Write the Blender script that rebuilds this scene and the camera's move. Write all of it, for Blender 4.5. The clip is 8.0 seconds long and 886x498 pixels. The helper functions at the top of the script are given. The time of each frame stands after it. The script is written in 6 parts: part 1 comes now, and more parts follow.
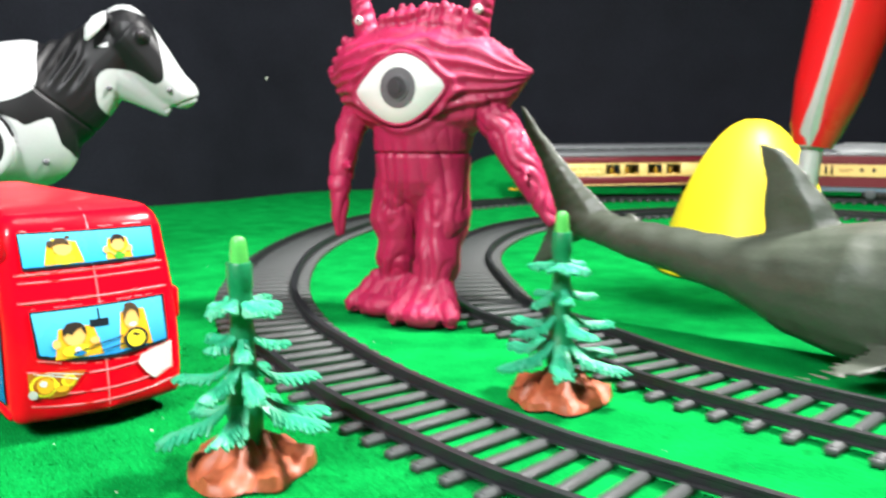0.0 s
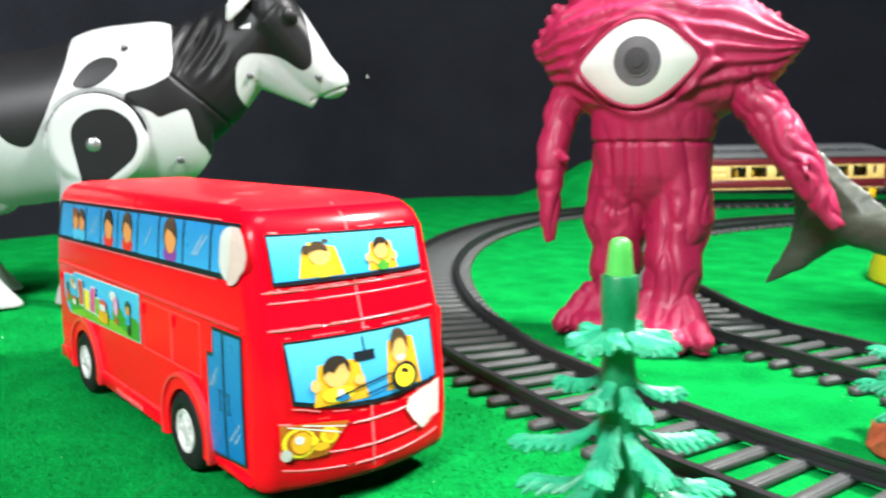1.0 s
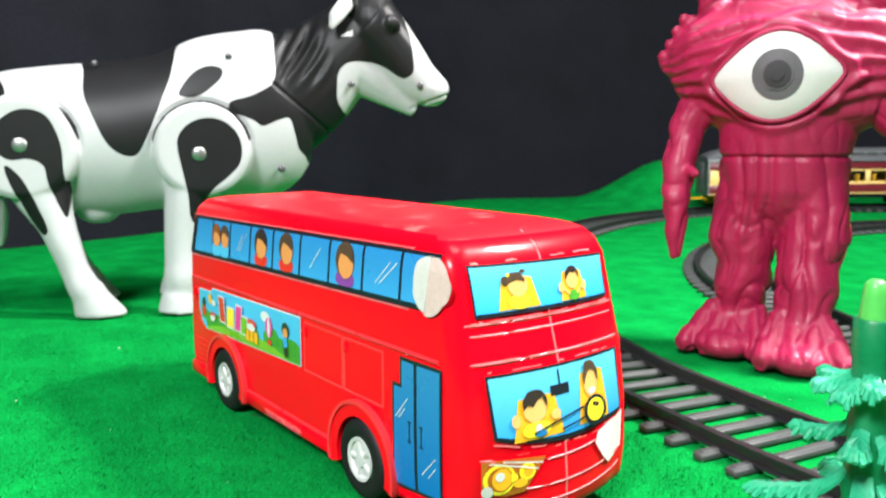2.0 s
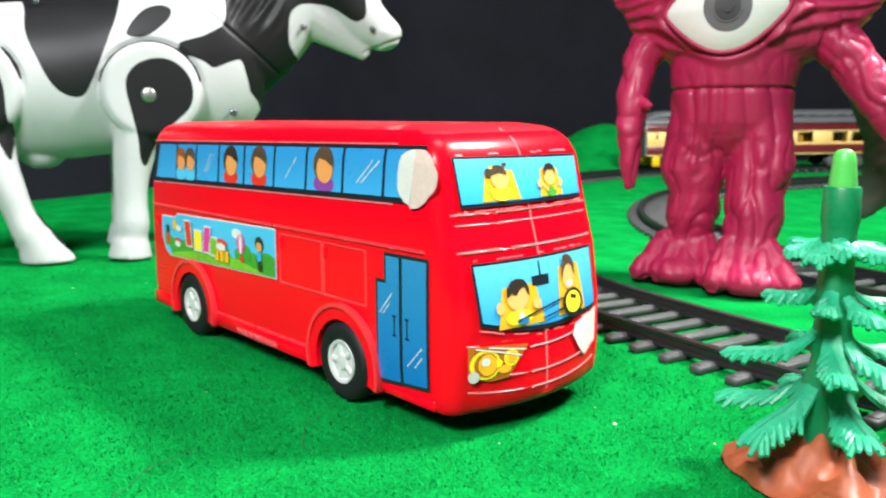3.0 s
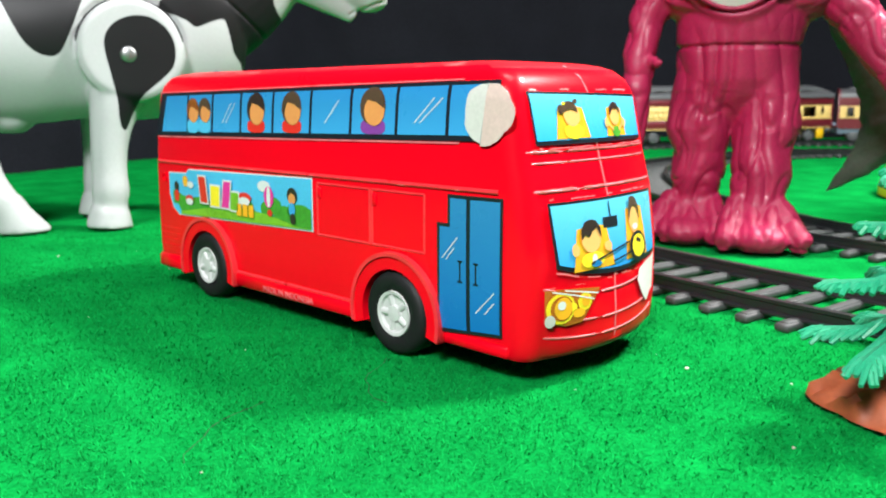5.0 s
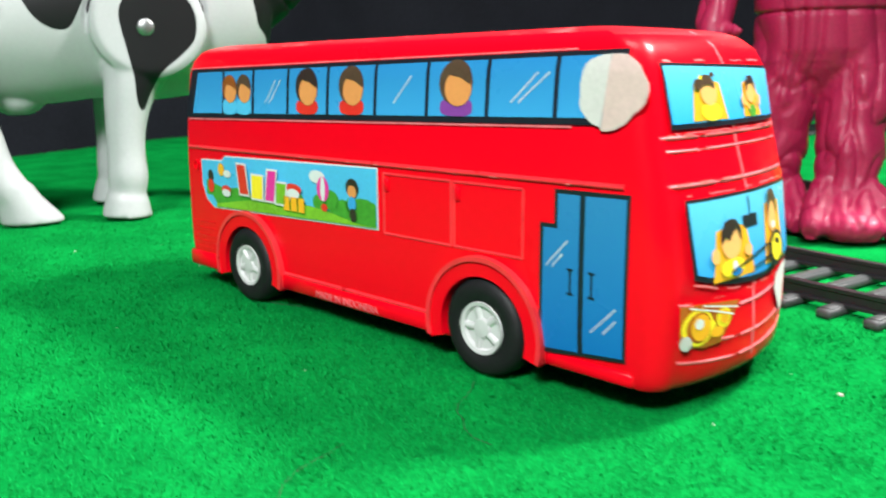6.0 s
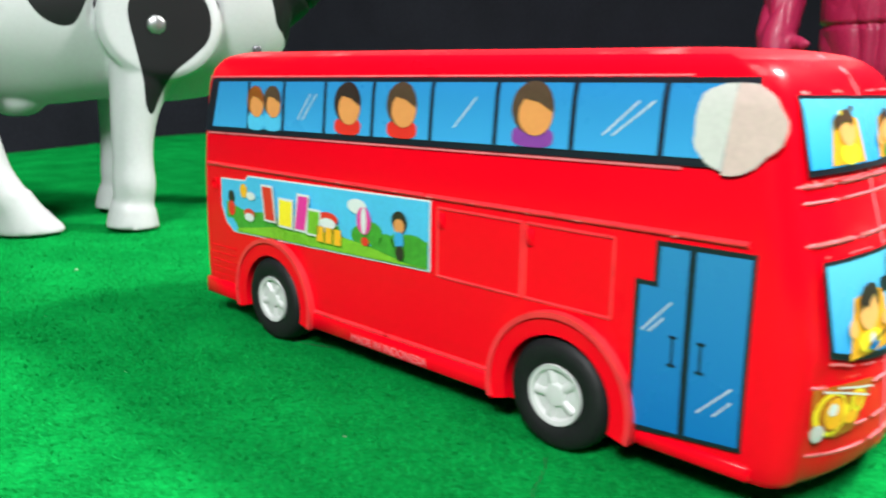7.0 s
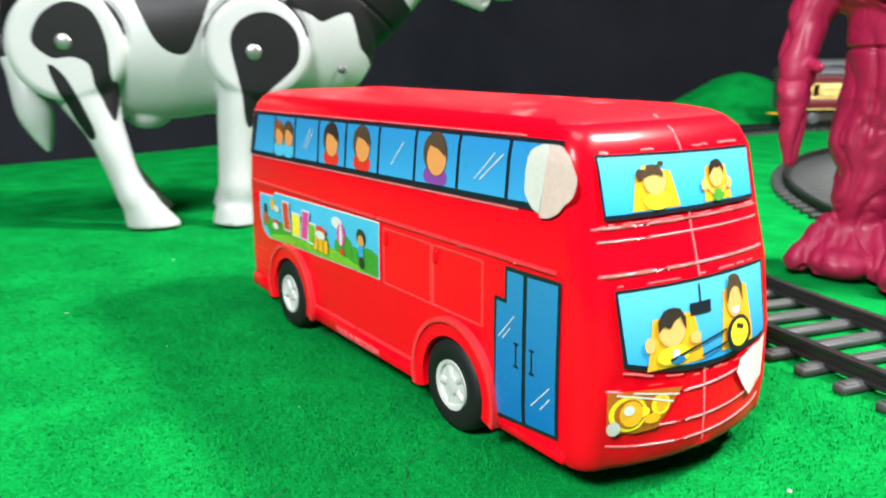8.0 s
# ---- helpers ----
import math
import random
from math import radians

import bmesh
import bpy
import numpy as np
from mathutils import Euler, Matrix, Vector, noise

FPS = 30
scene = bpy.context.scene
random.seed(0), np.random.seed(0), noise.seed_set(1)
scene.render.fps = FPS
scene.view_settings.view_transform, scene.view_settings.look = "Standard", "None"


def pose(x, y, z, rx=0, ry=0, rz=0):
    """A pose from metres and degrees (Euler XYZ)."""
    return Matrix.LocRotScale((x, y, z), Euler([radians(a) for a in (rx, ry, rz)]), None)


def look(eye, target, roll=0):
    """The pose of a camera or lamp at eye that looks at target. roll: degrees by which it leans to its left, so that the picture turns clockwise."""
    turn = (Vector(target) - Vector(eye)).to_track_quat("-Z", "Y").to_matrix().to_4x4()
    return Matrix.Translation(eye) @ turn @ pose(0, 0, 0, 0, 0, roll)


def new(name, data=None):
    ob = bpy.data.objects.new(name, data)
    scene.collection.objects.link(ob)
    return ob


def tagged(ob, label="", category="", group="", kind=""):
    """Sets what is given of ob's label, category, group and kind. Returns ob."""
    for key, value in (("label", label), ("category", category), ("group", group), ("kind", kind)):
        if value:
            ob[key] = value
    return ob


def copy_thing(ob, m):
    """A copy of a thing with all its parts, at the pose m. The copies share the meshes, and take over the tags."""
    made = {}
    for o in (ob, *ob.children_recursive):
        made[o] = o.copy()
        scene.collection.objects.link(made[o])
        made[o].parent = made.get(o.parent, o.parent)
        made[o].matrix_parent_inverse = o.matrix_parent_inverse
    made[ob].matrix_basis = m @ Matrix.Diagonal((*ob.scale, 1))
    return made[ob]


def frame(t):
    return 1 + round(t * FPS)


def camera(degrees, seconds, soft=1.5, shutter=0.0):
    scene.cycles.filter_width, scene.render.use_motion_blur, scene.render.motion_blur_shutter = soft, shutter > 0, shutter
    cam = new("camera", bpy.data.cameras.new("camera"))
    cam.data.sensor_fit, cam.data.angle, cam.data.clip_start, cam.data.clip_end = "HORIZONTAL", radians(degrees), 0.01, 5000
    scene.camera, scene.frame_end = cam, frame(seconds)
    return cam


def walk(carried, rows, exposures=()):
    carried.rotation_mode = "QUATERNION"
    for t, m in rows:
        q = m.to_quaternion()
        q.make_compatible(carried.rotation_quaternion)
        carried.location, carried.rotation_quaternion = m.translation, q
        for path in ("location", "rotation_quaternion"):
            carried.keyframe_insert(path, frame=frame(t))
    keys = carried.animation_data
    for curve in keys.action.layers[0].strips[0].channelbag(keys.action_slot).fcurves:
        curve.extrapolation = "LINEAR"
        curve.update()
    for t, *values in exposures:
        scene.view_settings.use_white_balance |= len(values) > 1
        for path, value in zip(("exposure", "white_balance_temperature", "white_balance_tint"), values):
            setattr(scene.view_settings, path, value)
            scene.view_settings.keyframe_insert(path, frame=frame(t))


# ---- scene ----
cam = camera(56.4, 8.0, soft=1.9, shutter=0.4)
cam.data.dof.use_dof, cam.data.dof.focus_distance, cam.data.dof.aperture_fstop = True, 0.19, 38.0
PATH = [
    (0, (2.801, -0.676, 1.059), (1.318, 0.633, 0.758), -0.3),
    (0.2, (2.515, -0.675, 1.038), (1.028, 0.632, 0.755), -0.37),
    (0.4, (2.226, -0.685, 1.013), (0.728, 0.609, 0.731), -0.4),
    (0.5, (2.093, -0.704, 1.003), (0.591, 0.587, 0.727), -0.5),
    (0.8, (1.801, -0.796, 0.954), (0.276, 0.468, 0.678), -0.59),
    (1, (1.647, -0.861, 0.942), (0.104, 0.382, 0.668), -0.7),
    (1.2, (1.541, -0.914, 0.968), (-0.013, 0.314, 0.692), -0.86),
    (1.4, (1.408, -1.003, 1.083), (-0.166, 0.199, 0.803), -0.75),
    (1.5, (1.347, -1.03, 1.142), (-0.235, 0.161, 0.859), -0.8),
    (1.7, (1.328, -1.078, 1.106), (-0.261, 0.103, 0.825), -0.6),
    (2.8, (1.313, -1.294, 0.839), (-0.2, -0.025, 0.522), -0.4),
    (3, (1.305, -1.301, 0.817), (-0.173, 0.005, 0.484), -0.5),
    (3.3, (1.315, -1.325, 0.829), (-0.118, 0.025, 0.477), -0.65),
    (3.5, (1.315, -1.383, 0.843), (-0.1, -0.015, 0.489), -0.7),
    (3.8, (1.286, -1.42, 0.837), (-0.113, -0.036, 0.48), -0.91),
    (4, (1.239, -1.468, 0.829), (-0.158, -0.084, 0.466), -1.0),
    (4.2, (1.19, -1.479, 0.807), (-0.199, -0.087, 0.442), -1.02),
    (4.5, (1.142, -1.514, 0.761), (-0.237, -0.114, 0.387), -0.9),
    (4.7, (1.094, -1.517, 0.731), (-0.278, -0.108, 0.367), -0.6),
    (5.8, (0.732, -1.363, 0.661), (-0.632, 0.042, 0.252), -0.6),
    (6, (0.618, -1.381, 0.697), (-0.747, 0.017, 0.27), -0.9),
    (6.2, (0.516, -1.358, 0.733), (-0.845, 0.039, 0.29), -0.94),
    (6.5, (0.337, -1.332, 0.753), (-1.028, 0.06, 0.308), -0.6),
    (6.8, (0.236, -1.307, 0.738), (-1.126, 0.09, 0.298), -0.21),
    (7, (0.309, -1.268, 0.746), (-1.05, 0.133, 0.31), 0.3),
    (7.2, (0.432, -1.184, 0.727), (-0.932, 0.21, 0.286), 0.33),
    (7.5, (0.654, -1.126, 0.797), (-0.771, 0.203, 0.346), 0.2),
    (7.7, (0.777, -1.127, 0.835), (-0.723, 0.112, 0.37), 0.11),
    (8, (0.965, -1.07, 0.901), (-0.655, 0.006, 0.437), -0.6),
]
UNIT = 0.1  # the path is written in decimetres
walk(cam, [(t, look(Vector(eye) * UNIT, Vector(target) * UNIT, roll)) for t, eye, target, roll in PATH],
     exposures=[(0.0, 0.18), (1.0, 0.12), (1.7, 0.08), (2.8, 0.01), (4.5, -0.04), (6.0, -0.12), (7.0, -0.12), (8.0, 0.0)])

D = 0.1  # all sizes below are written in decimetres

# ---------------------------------------------------------------- light
world = bpy.data.worlds.new("room_world")
scene.world = world
world.use_nodes = True
world.node_tree.nodes["Background"].inputs[0].default_value = (0.8, 0.85, 1.0, 1)
world.node_tree.nodes["Background"].inputs[1].default_value = 0.05


def area_lamp(name, eye, target, size, watts, colour):
    data = bpy.data.lights.new(name, "AREA")
    data.shape, data.size, data.energy, data.color = "DISK", size, watts, colour
    ob = new(name, data)
    ob.matrix_world = look(Vector(eye) * D, Vector(target) * D)
    return ob


area_lamp("ceiling_lamp", (1.9, 4.7, 6.6), (-1.0, 0.8, 0), 0.11, 17.0, (1.0, 0.98, 0.96))
# Broad overhead fill, added for evenness; no such lamp is seen.
area_lamp("top_fill_lamp", (1.0, 1.0, 14.0), (-1.0, 1.0, 0), 0.60, 13.0, (1.0, 0.98, 0.96))
# Frontal fill, added to brighten the bus's side and front; its source is unseen.
area_lamp("front_fill_lamp", (2.5, -5.8, 6.3), (-0.5, 0.8, 0.3), 0.24, 14.5, (0.97, 0.98, 1.0))


# ---------------------------------------------------------------- materials
def material(name, colour, rough=0.4, metal=0.0, grain=900.0, vary=0.10, bump=0.05, coat=0.0, spec=0.5, stains=0.0, stain_colour=None):
    """A surface with fine grain, broad tone changes and a little relief, at real size."""
    m = bpy.data.materials.new(name)
    m.use_nodes = True
    t = m.node_tree
    p = t.nodes["Principled BSDF"]
    co = t.nodes.new("ShaderNodeTexCoord")
    fine, broad = t.nodes.new("ShaderNodeTexNoise"), t.nodes.new("ShaderNodeTexNoise")
    fine.inputs["Scale"].default_value, fine.inputs["Detail"].default_value = grain, 5
    broad.inputs["Scale"].default_value, broad.inputs["Detail"].default_value = grain / 22, 4
    add = t.nodes.new("ShaderNodeMath")
    add.operation = "ADD"
    for n in (fine, broad):
        t.links.new(co.outputs["Object"], n.inputs["Vector"])
    t.links.new(fine.outputs["Fac"], add.inputs[0])
    t.links.new(broad.outputs["Fac"], add.inputs[1])
    ramp = t.nodes.new("ShaderNodeValToRGB")
    lo, hi = [tuple(min(1, c * k) for c in colour) + (1,) for k in (1 - vary, 1 + vary)]
    ramp.color_ramp.elements[0].position, ramp.color_ramp.elements[0].color = 0.30, lo
    ramp.color_ramp.elements[1].position, ramp.color_ramp.elements[1].color = 0.70, hi
    half = t.nodes.new("ShaderNodeMath")
    half.operation, half.inputs[1].default_value = "MULTIPLY", 0.5
    t.links.new(add.outputs[0], half.inputs[0])
    t.links.new(half.outputs[0], ramp.inputs[0])
    out = ramp.outputs[0]
    if stains:
        worn = t.nodes.new("ShaderNodeTexNoise")
        worn.inputs["Scale"].default_value, worn.inputs["Detail"].default_value = grain / 8, 8
        cut = t.nodes.new("ShaderNodeMapRange")
        cut.inputs[1].default_value, cut.inputs[2].default_value = 0.70 - stains, 0.76 - stains * 0.5
        mix = t.nodes.new("ShaderNodeMixRGB")
        mix.inputs[2].default_value = (*(stain_colour or [c * 0.5 for c in colour]), 1)
        t.links.new(co.outputs["Object"], worn.inputs["Vector"])
        t.links.new(worn.outputs["Fac"], cut.inputs[0])
        t.links.new(cut.outputs[0], mix.inputs[0])
        t.links.new(out, mix.inputs[1])
        out = mix.outputs[0]
    t.links.new(out, p.inputs["Base Color"])
    rr = t.nodes.new("ShaderNodeMapRange")
    rr.inputs[3].default_value, rr.inputs[4].default_value = max(0.02, rough - 0.09), min(1, rough + 0.09)
    t.links.new(broad.outputs["Fac"], rr.inputs[0])
    t.links.new(rr.outputs[0], p.inputs["Roughness"])
    if bump:
        b = t.nodes.new("ShaderNodeBump")
        b.inputs["Strength"].default_value, b.inputs["Distance"].default_value = bump, 0.0006
        t.links.new(half.outputs[0], b.inputs["Height"])
        t.links.new(b.outputs[0], p.inputs["Normal"])
    p.inputs["Metallic"].default_value = metal
    p.inputs["Coat Weight"].default_value = coat
    p.inputs["Coat Roughness"].default_value = 0.12
    p.inputs["Specular IOR Level"].default_value = spec
    return m


def two_tone(name, attribute, first, second, rough, grain=600.0):
    """A print of one colour over another, with joint shade, its outline carried by the mesh."""
    m = material(name, first, rough, grain=grain, vary=0.05, bump=0.03, spec=0.22)
    t = m.node_tree
    p = t.nodes["Principled BSDF"]
    old = p.inputs["Base Color"].links[0].from_socket
    a = t.nodes.new("ShaderNodeAttribute")
    a.attribute_name = attribute
    cut = t.nodes.new("ShaderNodeMapRange")
    cut.inputs[1].default_value, cut.inputs[2].default_value = 0.46, 0.54
    mix = t.nodes.new("ShaderNodeMixRGB")
    mix.inputs[2].default_value = (*second, 1)
    t.links.new(a.outputs["Fac"], cut.inputs[0])
    t.links.new(cut.outputs[0], mix.inputs[0])
    t.links.new(old, mix.inputs[1])
    t.links.new(mix.outputs[0], p.inputs["Base Color"])
    dull = t.nodes.new("ShaderNodeMath")  # the black print is duller than the bare plastic
    dull.operation, dull.inputs[1].default_value = "MULTIPLY_ADD", 0.10
    smooth = p.inputs["Roughness"].links[0].from_socket
    t.links.new(cut.outputs[0], dull.inputs[0])
    t.links.new(smooth, dull.inputs[2])
    t.links.new(dull.outputs[0], p.inputs["Roughness"])
    return m


def sticker_blue(name, z0, z1, low, high):
    """A printed blue that changes evenly over the height of the sticker."""
    m = material(name, low, 0.28, vary=0.02, bump=0.02, spec=0.25)
    t = m.node_tree
    p = t.nodes["Principled BSDF"]
    co, sep = t.nodes.new("ShaderNodeTexCoord"), t.nodes.new("ShaderNodeSeparateXYZ")
    span, mix = t.nodes.new("ShaderNodeMapRange"), t.nodes.new("ShaderNodeMixRGB")
    span.inputs[1].default_value, span.inputs[2].default_value = z0 * D, z1 * D
    mix.inputs[1].default_value, mix.inputs[2].default_value = (*low, 1), (*high, 1)
    t.links.new(co.outputs["Object"], sep.inputs[0])
    t.links.new(sep.outputs["Z"], span.inputs[0])
    t.links.new(span.outputs[0], mix.inputs[0])
    t.links.new(mix.outputs[0], p.inputs["Base Color"])
    return m


FELT = material("green_felt", (0.0025, 0.208, 0.036), 0.95, grain=900, vary=0.5, bump=1.0, spec=0.0, stains=0.05, stain_colour=(0.0025, 0.145, 0.024))
BLACK_CLOTH = material("black_curtain_cloth", (0.0105, 0.0112, 0.0158), 0.8, grain=300, vary=0.3, bump=0.3, spec=0.07)
PLASTER = material("room_plaster", (0.42, 0.42, 0.42), 0.8, grain=60, vary=0.05, bump=0.1)
RED = material("red_plastic", (0.85, 0.001, 0.011), 0.30, grain=500, vary=0.03, bump=0.03, coat=0.18, spec=0.06)
# Red with paler mottling, for the upward faces of the roof.
RED_MOTTLED = material("mottled_red_plastic", (0.80, 0.008, 0.018), 0.40, grain=700, vary=0.06, bump=0.05, spec=0.4, stains=0.13, stain_colour=(0.82, 0.09, 0.09))
# Rubbing and the highlights along raised side edges, both painted as paler red.
RED_EDGE = material("rubbed_highlight_red_plastic", (0.84, 0.030, 0.042), 0.30, grain=2500, vary=0.30, bump=0.05)
# Worn whitening, plus painted highlights on the front ridges and seam.
RED_PALE = material("whitened_highlight_red_plastic", (0.88, 0.16, 0.18), 0.30, grain=2500, vary=0.40, bump=0.05)
RED_WORN = material("worn_red_plastic_edge", (0.88, 0.17, 0.16), 0.35, grain=2500, vary=0.45, bump=0.1)
TYRE = material("black_rubber", (0.009, 0.009, 0.010), 0.6, grain=800, vary=0.25, bump=0.12, spec=0.3)
HUB = material("white_plastic", (0.56, 0.56, 0.555), 0.35, grain=400, vary=0.05, bump=0.03)
BLACK_PRINT = material("black_print", (0.010, 0.012, 0.02), 0.35, vary=0.1, bump=0)
STICKER_SIDE = sticker_blue("side_window_print", 0.56, 0.72, (0.048, 0.335, 0.66), (0.022, 0.205, 0.48))
STICKER_FRONT = sticker_blue("front_window_print", 0.55, 0.70, (0.008, 0.33, 0.82), (0.12, 0.55, 0.78))
STICKER_SHIELD = sticker_blue("windscreen_print", 0.22, 0.44, (0.006, 0.25, 0.74), (0.12, 0.55, 0.80))
STICKER_DOOR = sticker_blue("door_print", 0.08, 0.45, (0.006, 0.150, 0.45), (0.030, 0.205, 0.44))
STICKER_SKY = material("sky_print", (0.08, 0.46, 0.74), 0.3, vary=0.12, bump=0.02)
STICKER_HILL = material("green_hill_print", (0.06, 0.30, 0.03), 0.3, grain=700, vary=0.3, bump=0.02)
LIGHT_HILL = material("light_green_hill_print", (0.20, 0.48, 0.03), 0.3, grain=700, vary=0.3, bump=0.02)
SKIN = material("tan_print", (0.70, 0.275, 0.085), 0.3, vary=0.06, bump=0)
PALE_SKIN = material("pale_tan_print", (0.86, 0.44, 0.14), 0.3, vary=0.06, bump=0)
DARK_PRINT = material("soft_brown_print", (0.085, 0.050, 0.030), 0.3, vary=0.3, bump=0)
HAIR = material("dark_brown_print", (0.035, 0.022, 0.018), 0.3, vary=0.2, bump=0)
ORANGE = material("orange_print", (0.90, 0.42, 0.02), 0.3, vary=0.08, bump=0)
YELLOW_PRINT = material("yellow_print", (0.95, 0.72, 0.03), 0.3, vary=0.08, bump=0)
WHITE_PRINT = material("white_print", (0.68, 0.69, 0.69), 0.35, vary=0.05, bump=0)
PURPLE = material("purple_print", (0.22, 0.05, 0.30), 0.3, vary=0.1, bump=0)
RED_PRINT = material("red_print", (0.70, 0.03, 0.02), 0.3, vary=0.1, bump=0)
PINK_PRINT = material("pink_print", (0.75, 0.03, 0.30), 0.3, vary=0.08, bump=0)
RUST = material("rust_print", (0.48, 0.13, 0.015), 0.3, vary=0.3, bump=0, grain=1200)
BROWN_PRINT = material("brown_print", (0.25, 0.07, 0.012), 0.3, vary=0.35, bump=0, grain=1200)
RESIDUE_WHITE = material("white_paper_remains", (0.68, 0.66, 0.64), 0.75, grain=900, vary=0.1, bump=0.2)
RESIDUE_THIN = material("thin_pink_paper_film", (0.60, 0.43, 0.40), 0.6, grain=900, vary=0.12, bump=0.1)
RESIDUE = material("torn_white_paper", (0.56, 0.53, 0.51), 0.7, grain=900, vary=0.10, bump=0.15)
FIGURE_RED = material("wine_red_vinyl", (0.33, 0.011, 0.060), 0.50, grain=900, vary=0.22, bump=0.25, coat=0.05, spec=0.38)
EYE_WHITE = material("eye_white_paint", (0.58, 0.575, 0.565), 0.35, vary=0.05, bump=0.05)
IRIS = material("grey_iris_paint", (0.105, 0.098, 0.108), 0.3, grain=1500, vary=0.3, bump=0.05)
PUPIL = material("dark_pupil_paint", (0.032, 0.028, 0.033), 0.3, vary=0.2, bump=0)
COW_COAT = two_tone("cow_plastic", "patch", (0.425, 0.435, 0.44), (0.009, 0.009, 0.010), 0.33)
RIVET = material("dark_rivet", (0.10, 0.10, 0.11), 0.35, metal=0.6, vary=0.2)
SCREW = material("steel_screw", (0.34, 0.35, 0.35), 0.36, metal=0.85, vary=0.2)
PINE_LEAF = material("pale_sea_green_plastic", (0.016, 0.315, 0.160), 0.46, grain=1500, vary=0.28, bump=0.3, stains=0.10, stain_colour=(0.07, 0.44, 0.28))
PINE = material("sea_green_plastic", (0.004, 0.175, 0.065), 0.42, grain=900, vary=0.18, bump=0.2)
PINE_TIP = material("light_green_plastic", (0.09, 0.46, 0.09), 0.35, grain=900, vary=0.1, bump=0.1)
EARTH = material("brown_plastic", (0.33, 0.078, 0.030), 0.5, grain=500, vary=0.3, bump=0.3)
SLEEPER = material("grey_plastic_sleeper", (0.044, 0.048, 0.048), 0.55, grain=700, vary=0.35, bump=0.3)
RAIL = material("black_plastic_rail", (0.013, 0.014, 0.016), 0.42, grain=900, vary=0.3, bump=0.15)
MAROON = material("maroon_plastic", (0.145, 0.012, 0.022), 0.34, grain=500, vary=0.15, bump=0.06, coat=0.15)
CREAM = material("cream_plastic", (0.80, 0.56, 0.20), 0.4, grain=500, vary=0.1, bump=0.06)
ROOF = material("dark_grey_plastic", (0.095, 0.100, 0.108), 0.38, grain=500, vary=0.12, bump=0.1)
SILVER_GREY = material("light_grey_plastic", (0.30, 0.31, 0.32), 0.35, grain=500, vary=0.2, bump=0.1)
CHASSIS = material("blue_grey_plastic", (0.20, 0.25, 0.34), 0.4, grain=500, vary=0.12, bump=0.05)
TRAIN_YELLOW = material("yellow_plastic", (0.85, 0.50, 0.01), 0.35, grain=500, vary=0.08, bump=0.05)
DARK = material("dark_interior_plastic", (0.02, 0.017, 0.015), 0.6, vary=0.3)
AMBER = material("amber_seat_plastic", (0.62, 0.33, 0.02), 0.35, vary=0.2)
EGG_YELLOW = material("yellow_dome_plastic", (0.80, 0.64, 0.02), 0.48, grain=300, vary=0.05, bump=0.03, coat=0.0, spec=0.3)
SHARK = material("grey_green_rubber", (0.052, 0.062, 0.045), 0.42, grain=700, vary=0.3, bump=0.4)
LEG_RED = material("scarlet_vinyl", (0.75, 0.01, 0.012), 0.3, vary=0.06, coat=0.2)
LEG_SILVER = material("silver_paint", (0.55, 0.55, 0.53), 0.35, metal=0.15, vary=0.15)
NAP = material("felt_fibre", (0.004, 0.26, 0.060), 0.9, grain=60, vary=0.15, bump=0, spec=0.0)
nodes, links = NAP.node_tree.nodes, NAP.node_tree.links
each, tint = nodes.new("ShaderNodeNewGeometry"), nodes.new("ShaderNodeValToRGB")
tint.color_ramp.elements[0].color = (0.0025, 0.125, 0.021, 1)
tint.color_ramp.elements[1].color = (0.006, 0.335, 0.062, 1)
links.new(each.outputs["Random Per Island"], tint.inputs[0])
links.new(tint.outputs[0], nodes["Principled BSDF"].inputs["Base Color"])
LINT = material("white_lint", (0.5, 0.5, 0.44), 0.9, vary=0.2)
HAIRLINE = material("dark_fibre", (0.015, 0.02, 0.015), 0.7, vary=0.2)


